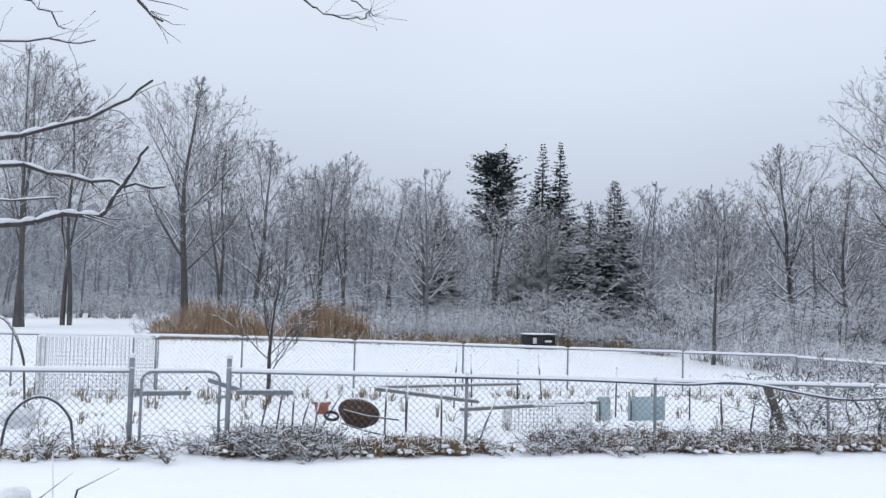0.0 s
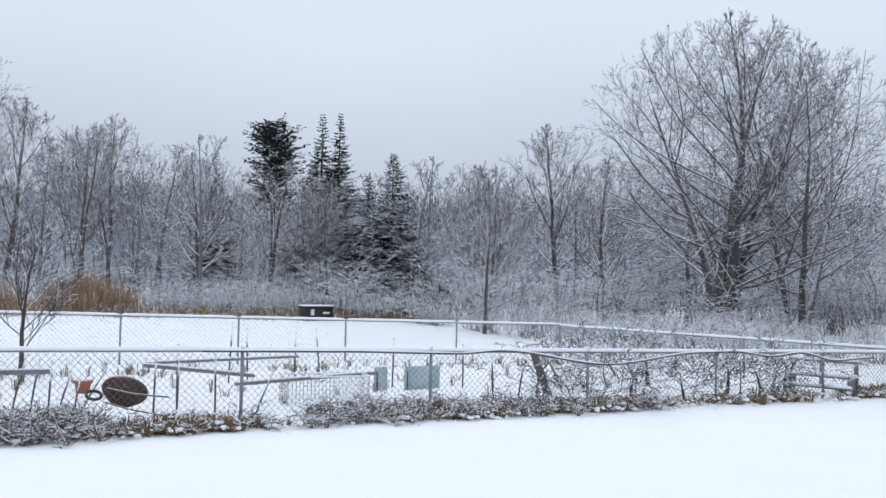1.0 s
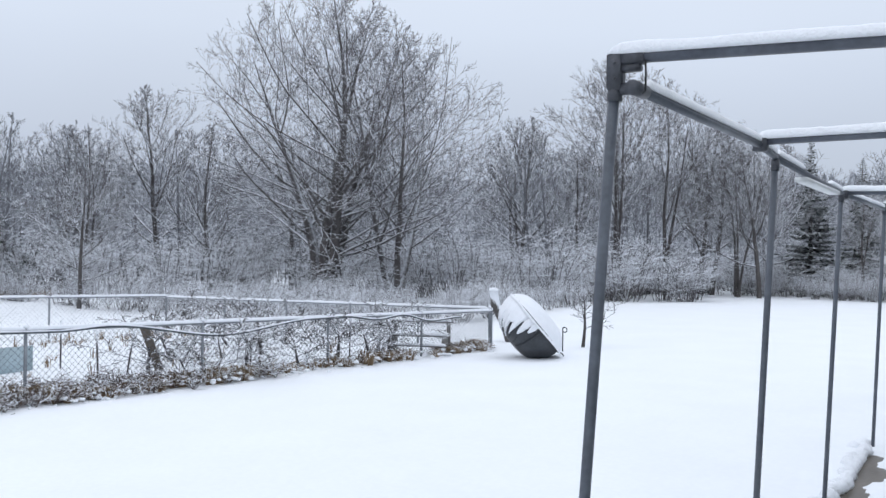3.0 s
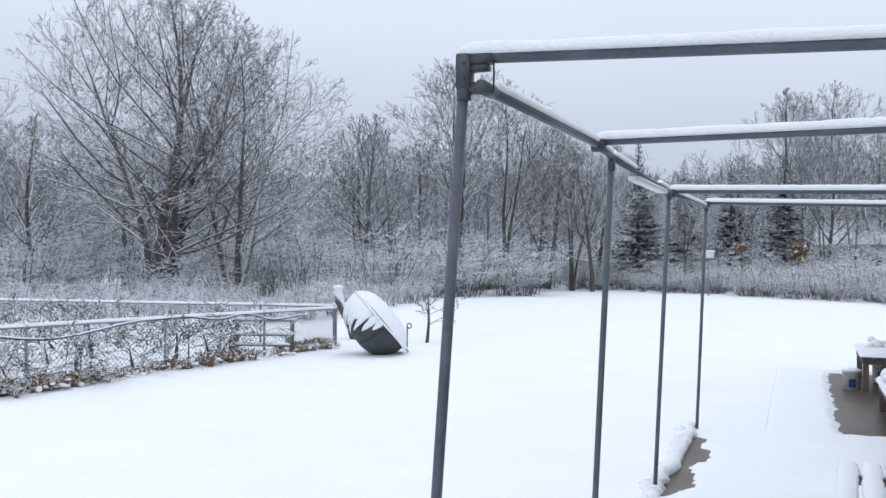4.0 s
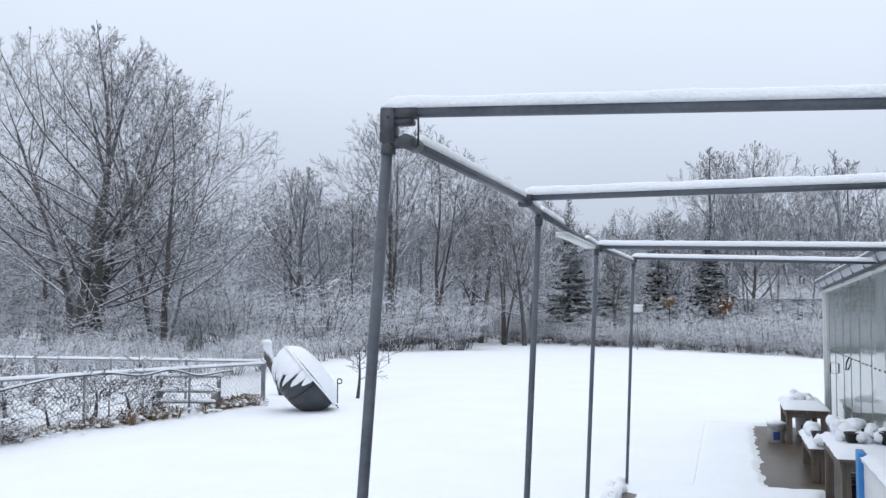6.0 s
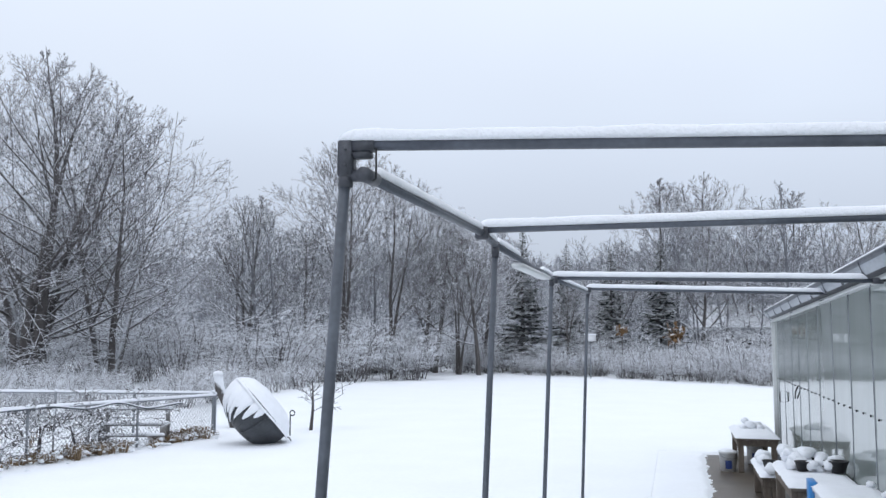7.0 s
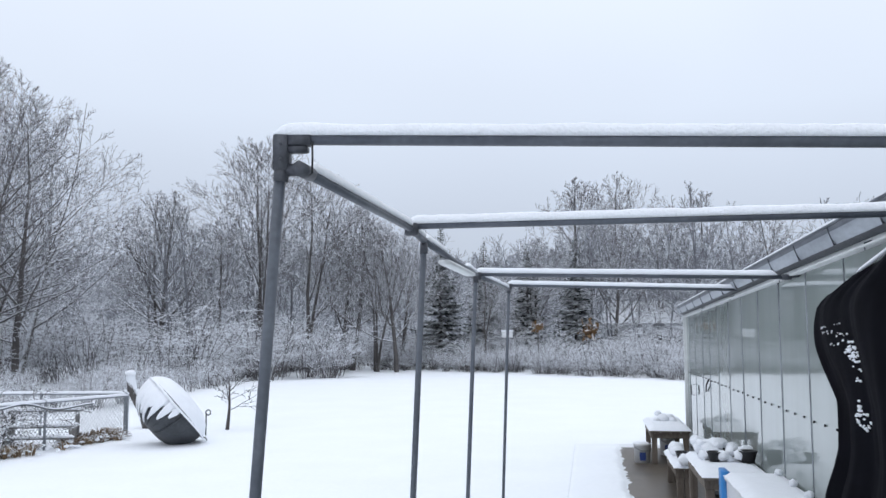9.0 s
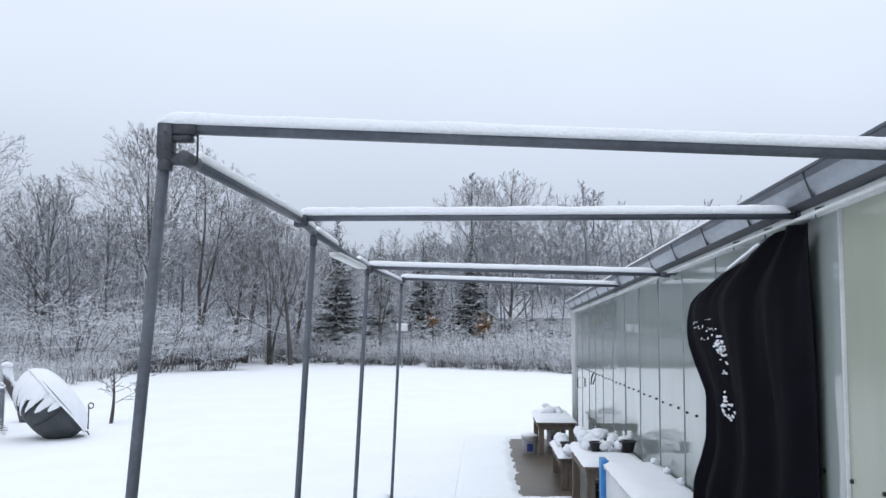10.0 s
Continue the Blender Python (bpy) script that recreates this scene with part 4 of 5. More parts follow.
# ---------------------------------------------------------------- plants along the garden fence
def blades(s, c, n, h, spread, r, width=0.006):
    """A tuft of bent dry blades."""
    for k in range(n):
        a = r.uniform(0, 6.283)
        hh = h * r.uniform(0.45, 1.1)
        o = r.uniform(0.1, 1.0) * spread
        p = np.array(c) + np.array([math.cos(a), math.sin(a), 0]) * r.uniform(0, 0.08)
        m = p + np.array([math.cos(a) * o * 0.35, math.sin(a) * o * 0.35, hh * 0.75])
        e = p + np.array([math.cos(a) * o, math.sin(a) * o, hh * r.uniform(0.45, 1.0)])
        s.tube([p, m, e], [width, width * 0.9, width * 0.5], 3, turn=r.uniform(0, 2))


def fence_plants():
    r = np.random.default_rng(71)
    dry, twiggy, clods = Soup(), Soup(), Soup()
    for k in range(760):
        y = r.uniform(-9.5, 16.2)
        if -3.0 < y < -1.9:
            continue
        x = fence_x(y) + r.normal(0.12, 0.13)
        z = ground_z(x, y) + 0.03
        thick = 1.0 + 0.5 * math.sin(y * 1.7) + (0.5 if -1.8 < y < 1.0 or 3.5 < y < 7.5 else 0)
        if r.random() < 0.55 * thick:
            blades(dry, (x, y, z), int(16 * thick), r.uniform(0.14, 0.30) * (0.7 + 0.3 * thick), 0.26, r, 0.011)
        for _ in range(int(r.integers(0, 3))):
            lump(clods, (x + r.normal(0.12, 0.16), y + r.normal(0, 0.1), z + r.uniform(0.0, 0.16)), r.uniform(0.02, 0.065), r.uniform(0, 99), 0.5, n=8)
    for k in range(260):
        y = r.choice([r.uniform(-1.7, -0.2), r.uniform(2.8, 7.4), r.uniform(-8, 14)], p=[0.3, 0.4, 0.3])
        x = fence_x(y) + r.normal(0.0, 0.28)
        z = ground_z(x, y) + 0.03
        for q in range(9):
            a = r.uniform(0, 6.283)
            pts = limb_points(r, (x, y, z), (math.cos(a) * 0.6, math.sin(a) * 0.6, 0.9), r.uniform(0.2, 0.6 if y < 0 else 0.45), 3, 0.3, -0.05)
            twiggy.tube(pts, [0.008, 0.007, 0.006, 0.004], 3, turn=r.uniform(0, 2))
            for e in range(4):
                g = r.uniform(0, 6.283)
                p3 = pts[1] + (pts[3] - pts[1]) * r.random()
                twiggy.tube([p3, p3 + np.array([math.cos(g), math.sin(g), r.uniform(-0.2, 0.6)]) * r.uniform(0.06, 0.2)], [0.006, 0.004], 3, turn=r.uniform(0, 2))
    tagged(new("dry_grass", dry.mesh("dry_grass", DRY, False)), "tufts of brown dry grass poking from snow along the fence", "grass", kind="stuff")
    tagged(new("fence_brush", twiggy.mesh("fence_brush", WEED, False)), "snow-laden twigs and weeds tangled in the fence foot", "brush", kind="stuff")
    tagged(new("snow_clods", clods.mesh("snow_clods", SNOW_CAP)), "clods of snow heaped along the fence foot", "snow", kind="stuff")
    # weeds and stubble inside the garden
    inner = Soup()
    for k in range(230):
        y = r.uniform(-8, 14)
        x = r.choice([r.uniform(-19.6, -18.6), r.uniform(-19, -12.5)], p=[0.6, 0.4]) + 0.12 * y
        z = ground_z(x, y) + 0.03
        blades(inner, (x, y, z), 7, r.uniform(0.12, 0.4), 0.16, r, 0.008)
    tagged(new("garden_stubble", inner.mesh("garden_stubble", DRY, False)), "dry weeds and stubble standing in the garden snow", "weeds", kind="stuff")
    # tall brown reeds beyond the back fence
    reeds = Soup()
    for k in range(5200):
        y = r.uniform(-2.6, 8.6)
        x = -47.0 + r.normal(0, 1.5)
        hgt = (0.75 + 1.1 * max(0.0, math.sin(math.pi * (y + 2.2) / 5.2)) ** 0.6 * (y < 3) + 1.25 * max(0.0, math.sin(math.pi * (y - 4.2) / 4.4)) ** 0.6 * (y > 4.2) + 0.5 * noise.noise((y * 0.9, x * 0.5, 4))) * r.uniform(0.35, 1.1)
        a = r.uniform(0, 6.283)
        o = r.uniform(0.05, 0.6)
        reeds.tube([(x, y, 0.0), (x + math.cos(a) * o * 0.3, y + math.sin(a) * o * 0.3, hgt * 0.7), (x + math.cos(a) * o, y + math.sin(a) * o, hgt)], [0.011, 0.011, 0.008], 3, turn=a)
    tagged(new("reeds", reeds.mesh("reeds", REED, False)), "bank of tall rust-brown dead reeds beyond the garden", "reeds", kind="stuff")
    low = Soup()
    for k in range(800):
        y = r.uniform(6, 22)
        x = -44.5 + 0.5 * (y - 6) + r.normal(0, 0.9)
        blades(low, (x, y, 0.02), 4, r.uniform(0.3, 0.8), 0.3, r, 0.014)
    tagged(new("meadow_grass", low.mesh("meadow_grass", DRY, False)), "pale dry meadow grass in front of the wood", "grass", kind="stuff")


fence_plants()


# ---------------------------------------------------------------- things in the garden
def gz(x, y):
    return ground_z(x, y) + 0.05


def stake(x, y, h, dx=0.0, dy=0.0, r=0.016, mat=STEM, label="thin dark garden stake standing in the snow"):
    st = thing("garden_stake", label, "stake", (x, y, gz(x, y) - 0.05), group="garden stakes")
    part("pole", soup_of(lambda s: s.tube([(0, 0, -0.1), (dx * 0.5, dy * 0.5, h * 0.5), (dx, dy, h)], [r, r, r * 0.9], 6, True)), mat, st)
    part("snow_cap", soup_of(lambda s: lump(s, (dx, dy, h + 0.01), r * 1.7, x + y, 0.8, n=8)), SNOW_CAP, st)


for x, y, h, dx, dy in ((-14.1, -1.0, 0.95, 0.0, 0.22), (-13.9, -0.75, 0.9, 0.1, 0.12), (-13.7, -0.5, 0.85, -0.1, 0.05), (-13.3, -0.45, 0.75, 0.0, 0.2), (-13.2, -0.2, 0.8, 0.05, 0.45), (-13.6, -0.15, 0.6, 0, 0.1), (-12.8, 0.9, 0.95, 0, 0.02), (-12.74, 1.25, 0.95, 0, 0.02), (-14.3, 1.7, 1.05, 0, 0.0), (-12.34, 1.75, 1.0, 0, -0.02), (-16.5, 3.4, 1.3, 0, 0.06), (-16.3, 3.75, 1.2, 0, -0.05), (-11.95, 2.2, 0.8, 0, 0.36), (-17.4, 5.9, 1.1, 0, -0.12), (-17.0, 5.1, 1.05, 0, 0), (-14.7, 6.3, 1.05, 0, 0.02), (-14.0, 7.6, 0.95, 0, 0), (-11.8, 6.8, 1.0, 0, -0.05), (-11.5, 7.1, 1.05, 0, 0.22), (-10.9, 9.5, 0.95, 0, 0.06), (-10.6, 12.2, 0.9, 0, 0.0), (-10.4, 13.3, 0.95, 0, 0.15)):
    stake(x, y, h, dx, dy)


def lying(name, label, a, b, w, h, mat):
    """A timber or bar between two points."""
    t = thing(name, label, "board")
    a, b = np.array(a, float), np.array(b, float)
    d = b - a
    m = Matrix.Translation(a) @ Vector(d).to_track_quat("X", "Z").to_matrix().to_4x4()
    part("plank", soup_of(lambda s: s.box((0, -w / 2, -h / 2), (np.linalg.norm(d), w / 2, h / 2), m, 0.006)), mat, t, smooth=False)
    part("snow_ridge", soup_of(lambda s: snow_strip(s, a + np.array([0, 0, h / 2]), b + np.array([0, 0, h / 2]), w * 0.5, 0.022, float(a[1]), 0.12)), SNOW_CAP, t)


lying("timber_rail", "grey timber rail propped between garden stakes", (-13.3, 0.85, 0.72), (-12.9, 2.6, 0.52), 0.05, 0.06, WOOD_GREY)
lying("timber_rail", "grey timber rail propped between garden stakes", (-14.2, 1.2, 0.66), (-15.0, 4.3, 0.62), 0.05, 0.05, WOOD_GREY)
lying("timber_rail", "grey timber rail propped between garden stakes", (-12.7, 2.2, 0.42), (-13.4, 5.2, 0.42), 0.06, 0.06, WOOD_GREY)
lying("metal_strip", "grey perforated metal strip behind the gate", (-13.3, -3.05, 0.68), (-13.3, -2.2, 0.68), 0.03, 0.07, GALV)
lying("metal_strip", "grey perforated metal strip behind the fence", (-13.2, -1.95, 0.9), (-13.1, -1.4, 0.72), 0.03, 0.07, GALV)
lying("metal_strip", "grey perforated metal strip behind the fence", (-13.1, -1.5, 0.70), (-13.0, -0.6, 0.70), 0.03, 0.07, GALV)
lying("leaning_board", "mossy board leaning against the fence", (-11.3, 7.3, 1.0), (-11.5, 7.85, 0.1), 0.16, 0.05, WOOD)


def tub(s):
    """A shallow pan with a rolled rim, open to the side."""
    prof = [(0.0, 0.0), (0.22, 0.0), (0.27, 0.05), (0.36, 0.26), (0.385, 0.27), (0.375, 0.25), (0.26, 0.045), (0.0, 0.02)]
    rows = []
    for r_, z in prof:
        rows.append([(r_ * 1.15 * math.cos(a), r_ * 0.9 * math.sin(a), z) for a in np.linspace(0, 6.2832, 25)])
    s.grid(rows)


barrow = new("wheelbarrow")
barrow.matrix_world = pose(-12.3, 0.3, 0.34, -64, 12, 70) @ Matrix.Scale(0.78, 4)
tagged(barrow, "rusty brown wheelbarrow pan tipped up in the snow", "wheelbarrow")
part("pan", soup_of(tub), RUST, barrow)
for sgn in (-1, 1):
    part("handle", soup_of(lambda s: s.tube([(-0.3, 0.16 * sgn, 0.0), (0.2, 0.18 * sgn, -0.05), (0.85, 0.22 * sgn, 0.02)], 0.018, 8, True)), WOOD, barrow)
part("wheel", soup_of(lambda s: [s.tube([(-0.5 + 0.14 * math.cos(a), 0, -0.08 + 0.14 * math.sin(a)), (-0.5 + 0.14 * math.cos(a + 0.53), 0, -0.08 + 0.14 * math.sin(a + 0.53))], 0.03, 8) for a in np.arange(0, 6.28, 0.5236)]), BLACK, barrow)

pot = thing("flower_pot", "terracotta flower pot topped with snow", "pot", (-16.0, 0.45, gz(-16, 0.45)))
part("body", soup_of(lambda s: s.grid([[(r_ * math.cos(a), r_ * math.sin(a), z) for a in np.linspace(0, 6.2832, 21)] for r_, z in ((0, 0), (0.11, 0), (0.15, 0.2), (0.18, 0.2), (0.185, 0.26), (0.165, 0.26), (0.15, 0.2))])), CLAY, pot)
part("snow_cap", soup_of(lambda s: lump(s, (0, 0, 0.24), 0.15, 3, 0.4)), SNOW_CAP, pot)


def wire_cage(at, rz, w, d, h, pitch, r, label):
    t = thing("wire_cage", label, "wire cage", (*at, gz(*at) - 0.03), rz)
    for nm, a, b in (("front_panel", (0, 0), (w, 0)), ("end_panel", (w, 0), (w, d)), ("rear_panel", (w, d), (0, d)), ("end_panel", (0, d), (0, 0))):
        s = Soup()
        a, b = np.array(a, float), np.array(b, float)
        ln = np.linalg.norm(b - a)
        for i in range(int(ln / pitch) + 1):
            p = a + (b - a) * min(1, i * pitch / ln)
            s.tube([(p[0], p[1], 0), (p[0] + 0.01 * math.sin(i), p[1], h)], r, 3)
        for j in range(int(h / pitch) + 1):
            s.tube([(a[0], a[1], j * pitch), ((a[0] + b[0]) / 2, (a[1] + b[1]) / 2, j * pitch - 0.012), (b[0], b[1], j * pitch)], r, 3)
        part(nm, s, WIRE, t)
        part("snow_ridge", soup_of(lambda q: snow_strip(q, (a[0], a[1], h), (b[0], b[1], h), 0.014, 0.03, float(a[0] + b[1]), 0.12)), SNOW_CAP, t)


wire_cage((-19.9, -5.2), 84, 2.5, 0.9, 1.35, 0.085, 0.0042, "tall wire-mesh plant cage rimmed with snow")
wire_cage((-13.1, 3.3), 80, 1.5, 0.7, 0.5, 0.07, 0.0035, "low wire-mesh cage over a garden bed")


def hoop(at, rz, w, h, r, mat, label, name="hoop_arch"):
    t = thing(name, label, "hoop", (*at, gz(*at) - 0.08), rz)
    pts = [(-w / 2 * math.cos(a), 0, h * (1 - 0.42) * min(1, a / 0.5) if a < 0.5 else h * 0.58 + h * 0.42 * math.sin((a - 0.5) / (math.pi - 1.0) * math.pi)) for a in np.linspace(0, math.pi, 25) if a <= math.pi - 0.5]
    pts.append((w / 2, 0, 0))
    s = Soup()
    for p, q in zip(pts, pts[1:]):
        s.tube([p, q], r, 8)
    part("pipe", s, mat, t)
    top = [p for p in pts if p[2] > h * 0.75]
    part("snow_ridge", soup_of(lambda q: [snow_strip(q, (a[0], a[1], a[2] + r), (b[0], b[1], b[2] + r), r * 0.9, 0.02, k, 0.04) for k, (a, b) in enumerate(zip(top, top[1:]))]), SNOW_CAP, t)


snow_bush = thing("garden_bush", "low bush bowed under snow inside the fence", "bush", (-13.2, -4.6, 0.04))
vb, fb = THICKETS[1]
sb = new("stem_clump", quad_mesh("stem_clump", vb * 0.3, fb, WEED, False))
sb.parent = snow_bush
part("snow_cap", soup_of(lambda s: [lump(s, (rr_x * 0.35, rr_y * 0.4, 0.3 + 0.12 * rr_x), 0.22, rr_x + rr_y, 0.8) for rr_x, rr_y in ((0.2, -0.3),)]), SNOW_CAP, snow_bush)
hoop((-15.0, -5.35), 85, 1.1, 1.95, 0.014, STEM, "tall dark garden arch dusted with snow")
hoop((-15.5, -5.4), 85, 1.1, 1.95, 0.014, STEM, "tall dark garden arch dusted with snow")
hoop((-12.55, -4.35), 84, 1.0, 0.85, 0.02, HOSE, "low plastic hoop arching behind the fence")

for k, (x, y0, y1) in enumerate(((-14.3, 5.65, 5.95), (-14.2, 6.3, 7.15))):
    sh = thing("glazing_sheet", "pale blue-green plastic sheet standing in the snow", "plastic sheet", (x, y0, gz(x, y0) - 0.05), 0, "plastic sheets")
    part("sheet", soup_of(lambda s: s.box((-0.006, 0, 0), (0.006, y1 - y0, 0.52), bevel=0.002)), SHEET, sh)
    part("stake", soup_of(lambda s: s.tube([(0.02, 0.06, -0.1), (0.02, 0.06, 0.7)], 0.012, 6, True)), STEM, sh)


def small_tree(name, label, seed, at, h, counts, mat, rz=0, **kw):
    w, t = grow(seed, h, counts, **kw)
    return bare_tree(name, label, (w, t), at, rz, 1.0, mat, mat)


small_tree("young_tree", "slender young tree with snow in its forks", 81, (-18.2, -0.3), 3.6, (14, 6, 5), STEM, spread=0.75, base=0.25, r0=0.06, twig_r=0.008, stems=1, lift=0.10, ratio=(0.42, 0.5, 0.45, 0.5))
small_tree("apple_tree", "small spreading fruit tree with snowy arms", 82, (-7.65, 17.9), 1.65, (9, 4, 3), STEM, spread=1.1, base=0.42, r0=0.055, twig_r=0.010, lift=0.05, ratio=(0.48, 0.5, 0.45, 0.5))
for k, (x, y, h) in enumerate(((-11.35, 7.45, 0.95), (-10.75, 8.15, 0.9), (-10.7, 9.2, 1.1), (-10.45, 10.5, 1.0), (-10.5, 11.6, 1.05), (-10.3, 12.6, 1.1), (-10.9, 13.6, 1.2), (-13.0, 9.6, 1.2), (-12.6, 11.6, 1.3), (-14.5, 12.6, 1.3))):
    small_tree("grape_vine", "gnarled grape vine with snow along its arms", 90 + k, (x, y), h * 1.15, (6, 5, 4, 2), STEM, rz=90, spread=1.25, base=0.45, r0=0.06, twig_r=0.009, lift=-0.01, stems=1 + k % 2, lean=0.5, segs=(8, 6, 4, 2, 1), ratio=(0.95, 0.5, 0.5, 0.5))


def hose_run():
    t = thing("garden_hose", "dark hose draped in loops along the fence rail, snow on top", "hose")
    keys = [(1.2, 1.0), (3.4, 1.0), (5.4, 0.97), (6.2, 1.02), (8.4, 0.78), (10.6, 1.0), (11.4, 1.02), (12.4, 0.93), (13.2, 1.0), (14.2, 0.84), (15.3, 0.9)]
    for (y0, z0), (y1, z1) in zip(keys, keys[1:]):
        pts = []
        for i in range(9):
            u = i / 8
            y = y0 + (y1 - y0) * u
            e = u * u * (3 - 2 * u)
            x = fence_x(y) + 0.05
            pts.append((x, y, rail_z(x, y) + z0 + (z1 - z0) * e))
        part("loop", soup_of(lambda s: s.tube(pts, 0.019, 8)), HOSE, t)
        part("snow_ridge", soup_of(lambda q: q.tube([(p[0], p[1], p[2] + 0.014) for p in pts], [0.006] + [0.017] * (len(pts) - 2) + [0.006], 6)), SNOW_CAP, t)


hose_run()

bench = thing("garden_bench", "grey plank bench under snow at the garden's far end", "bench", (-11.0, 14.1, gz(-11, 14.1) - 0.05), 20)
for y, z in ((0.0, 0.45), (0.18, 0.45), (0.45, 0.75), (-0.35, 0.25)):
    part("plank", soup_of(lambda s: s.box((0, y, z - 0.04), (1.5, y + 0.14, z), bevel=0.008)), WOOD_GREY, bench)
    part("snow_ridge", soup_of(lambda s: snow_strip(s, (0.0, y + 0.07, z), (1.5, y + 0.07, z), 0.07, 0.05, z + y)), SNOW_CAP, bench)
for x in (0.1, 1.4):
    part("leg", soup_of(lambda s: s.box((x - 0.04, -0.1, 0), (x + 0.04, 0.3, 0.42), bevel=0.006)), WOOD_GREY, bench)
    part("leg", soup_of(lambda s: s.box((x - 0.04, 0.46, 0), (x + 0.04, 0.54, 0.72), bevel=0.006)), WOOD_GREY, bench)

# ---------------------------------------------------------------- boat, stump and pole beside the fence's end
boat = new("dinghy")
boat.matrix_world = Matrix.Translation((-7.55, 14.95, 0.62)) @ pose(0, 0, 0, 0, 0, 31) @ pose(0, 0, 0, 0, 50, 0) @ Matrix.Scale(1.12, 4)
tagged(boat, "small dark plastic dinghy tipped on its side, filled with snow", "boat")


def hull(s):
    """A rounded ribbed shell, open at the top, with a rolled rim."""
    rows = []
    for i in range(15):
        u = i / 14
        row = []
        for j in range(49):
            a = 2 * math.pi * j / 48
            rib = 1 + 0.018 * (1 if (j // 3) % 2 else -1) * math.sin(math.pi * u)
            r_ = 0.70 * math.sin(u * math.pi / 2) ** 0.75 * rib
            row.append((r_ * math.cos(a), r_ * 1.12 * math.sin(a), -0.60 + 0.60 * u ** 1.9))
        rows.append(row)
    for r_, z in ((0.74, 0.01), (0.745, 0.05), (0.70, 0.055), (0.67, 0.02)):
        rows.append([(r_ * math.cos(2 * math.pi * j / 48), r_ * 1.12 * math.sin(2 * math.pi * j / 48), z) for j in range(49)])
    s.grid([q[::-1] for q in rows])


part("hull", soup_of(hull), HULL, boat)
for k in range(9):
    a = 2.45 + k * 0.3

    def strake(s):
        pts = []
        for i in range(9):
            u = 0.25 + 0.75 * i / 8
            r_ = 0.712 * math.sin(u * math.pi / 2) ** 0.75
            pts.append((r_ * math.cos(a), r_ * 1.12 * math.sin(a), -0.605 + 0.60 * u ** 1.9))
        for p, q in zip(pts, pts[1:]):
            s.tube([p, q], 0.014, 6)

    part("strake", soup_of(strake), HULL, boat)
part("snow_fill", soup_of(lambda s: s.grid([[(q * 0.76 * math.cos(a), q * 0.85 * math.sin(a), 0.03 + 0.30 * (1 - q ** 4) + 0.02 * noise.noise((q * 3, a, 0))) for a in np.linspace(0, 6.2832, 33)][::-1] for q in np.linspace(1.02, 0.0, 10)][::-1])), SNOW_CAP, boat, "smooth snow filling the boat")


def streak(s, a, w, u0):
    """Snow run down over the rim in a tapering tongue."""
    rows = []
    for i in range(9):
        u = 1.0 - (1.0 - u0) * i / 8
        r_ = 0.73 * math.sin(u * math.pi / 2) ** 0.75
        ww = w * (1 - 0.88 * (i / 8) ** 2.2) * (1 + 0.25 * noise.noise((a * 9, i * 0.7, 3)))
        rows.append([((r_ + 0.012 * math.cos(q)) * math.cos(a + ww * q), (r_ + 0.012 * math.cos(q)) * 1.12 * math.sin(a + ww * q), -0.60 + 0.60 * u ** 1.9 + 0.02 * (i == 0)) for q in (-1, -0.5, 0, 0.5, 1)])
    s.grid(rows)


for a, w, u0 in ((2.5, 0.36, 0.3), (2.85, 0.22, 0.16), (3.1, 0.40, 0.5), (3.2, 0.13, 0.22), (3.45, 0.15, 0.38), (3.62, 0.09, 0.2), (3.7, 0.30, 0.66), (3.88, 0.10, 0.42), (4.12, 0.10, 0.6), (4.3, 0.08, 0.8)):
    part("snow_streak", soup_of(lambda s: streak(s, a + 0.35, w, u0)), SNOW_CAP, boat, "tongue of snow over the rim")
for o in [c for c in boat.children if c.name.startswith("snow_streak")]:
    md = o.modifiers.new("thick", "SOLIDIFY")
    md.thickness, md.offset = 0.03, 0
low_point = min((boat.matrix_world @ v.co).z for o in boat.children if o.name.startswith("hull") for v in o.data.vertices)
# it settles a little into the snow
boat.location.z -= low_point - gz(-7.5, 15) + 0.05
part("rope_ring", soup_of(lambda s: s.tube([(0.74, 0, 0.03), (0.80, 0.03, 0.06), (0.86, 0, 0.05)], 0.012, 6, True)), BLACK, boat)

stump = thing("cut_trunk", "leaning cut tree trunk capped with snow", "stump", (-10.3, 18.1, gz(-10.3, 18.1) - 0.1))
part("trunk", soup_of(lambda s: s.tube([(0.5, 0.2, 0), (0.35, 0.1, 0.5), (0.05, 0, 1.05), (-0.02, 0, 1.45)], [0.2, 0.15, 0.12, 0.11], 12, True)), BARK, stump)
part("limb", soup_of(lambda s: s.tube([(0.1, 0, 0.9), (0.5, 0.05, 0.95), (0.75, 0.1, 0.7)], [0.07, 0.05, 0.03], 8, True)), STEM, stump)
part("snow_cap", soup_of(lambda s: lump(s, (-0.02, 0, 1.47), 0.14, 4, 0.55)), SNOW_CAP, stump)
part("snow_cap", soup_of(lambda s: snow_strip(s, (0.12, 0, 1.0), (0.5, 0.05, 1.0), 0.08, 0.08, 9)), SNOW_CAP, stump)
hook = thing("iron_hook", "short iron pole with a curled ring on top", "pole", (-7.6, 16.6, gz(-7.6, 16.6) - 0.06))
part("pole", soup_of(lambda s: s.tube([(0, 0, 0), (0, 0, 0.55)], 0.016, 8, True)), BLACK, hook)
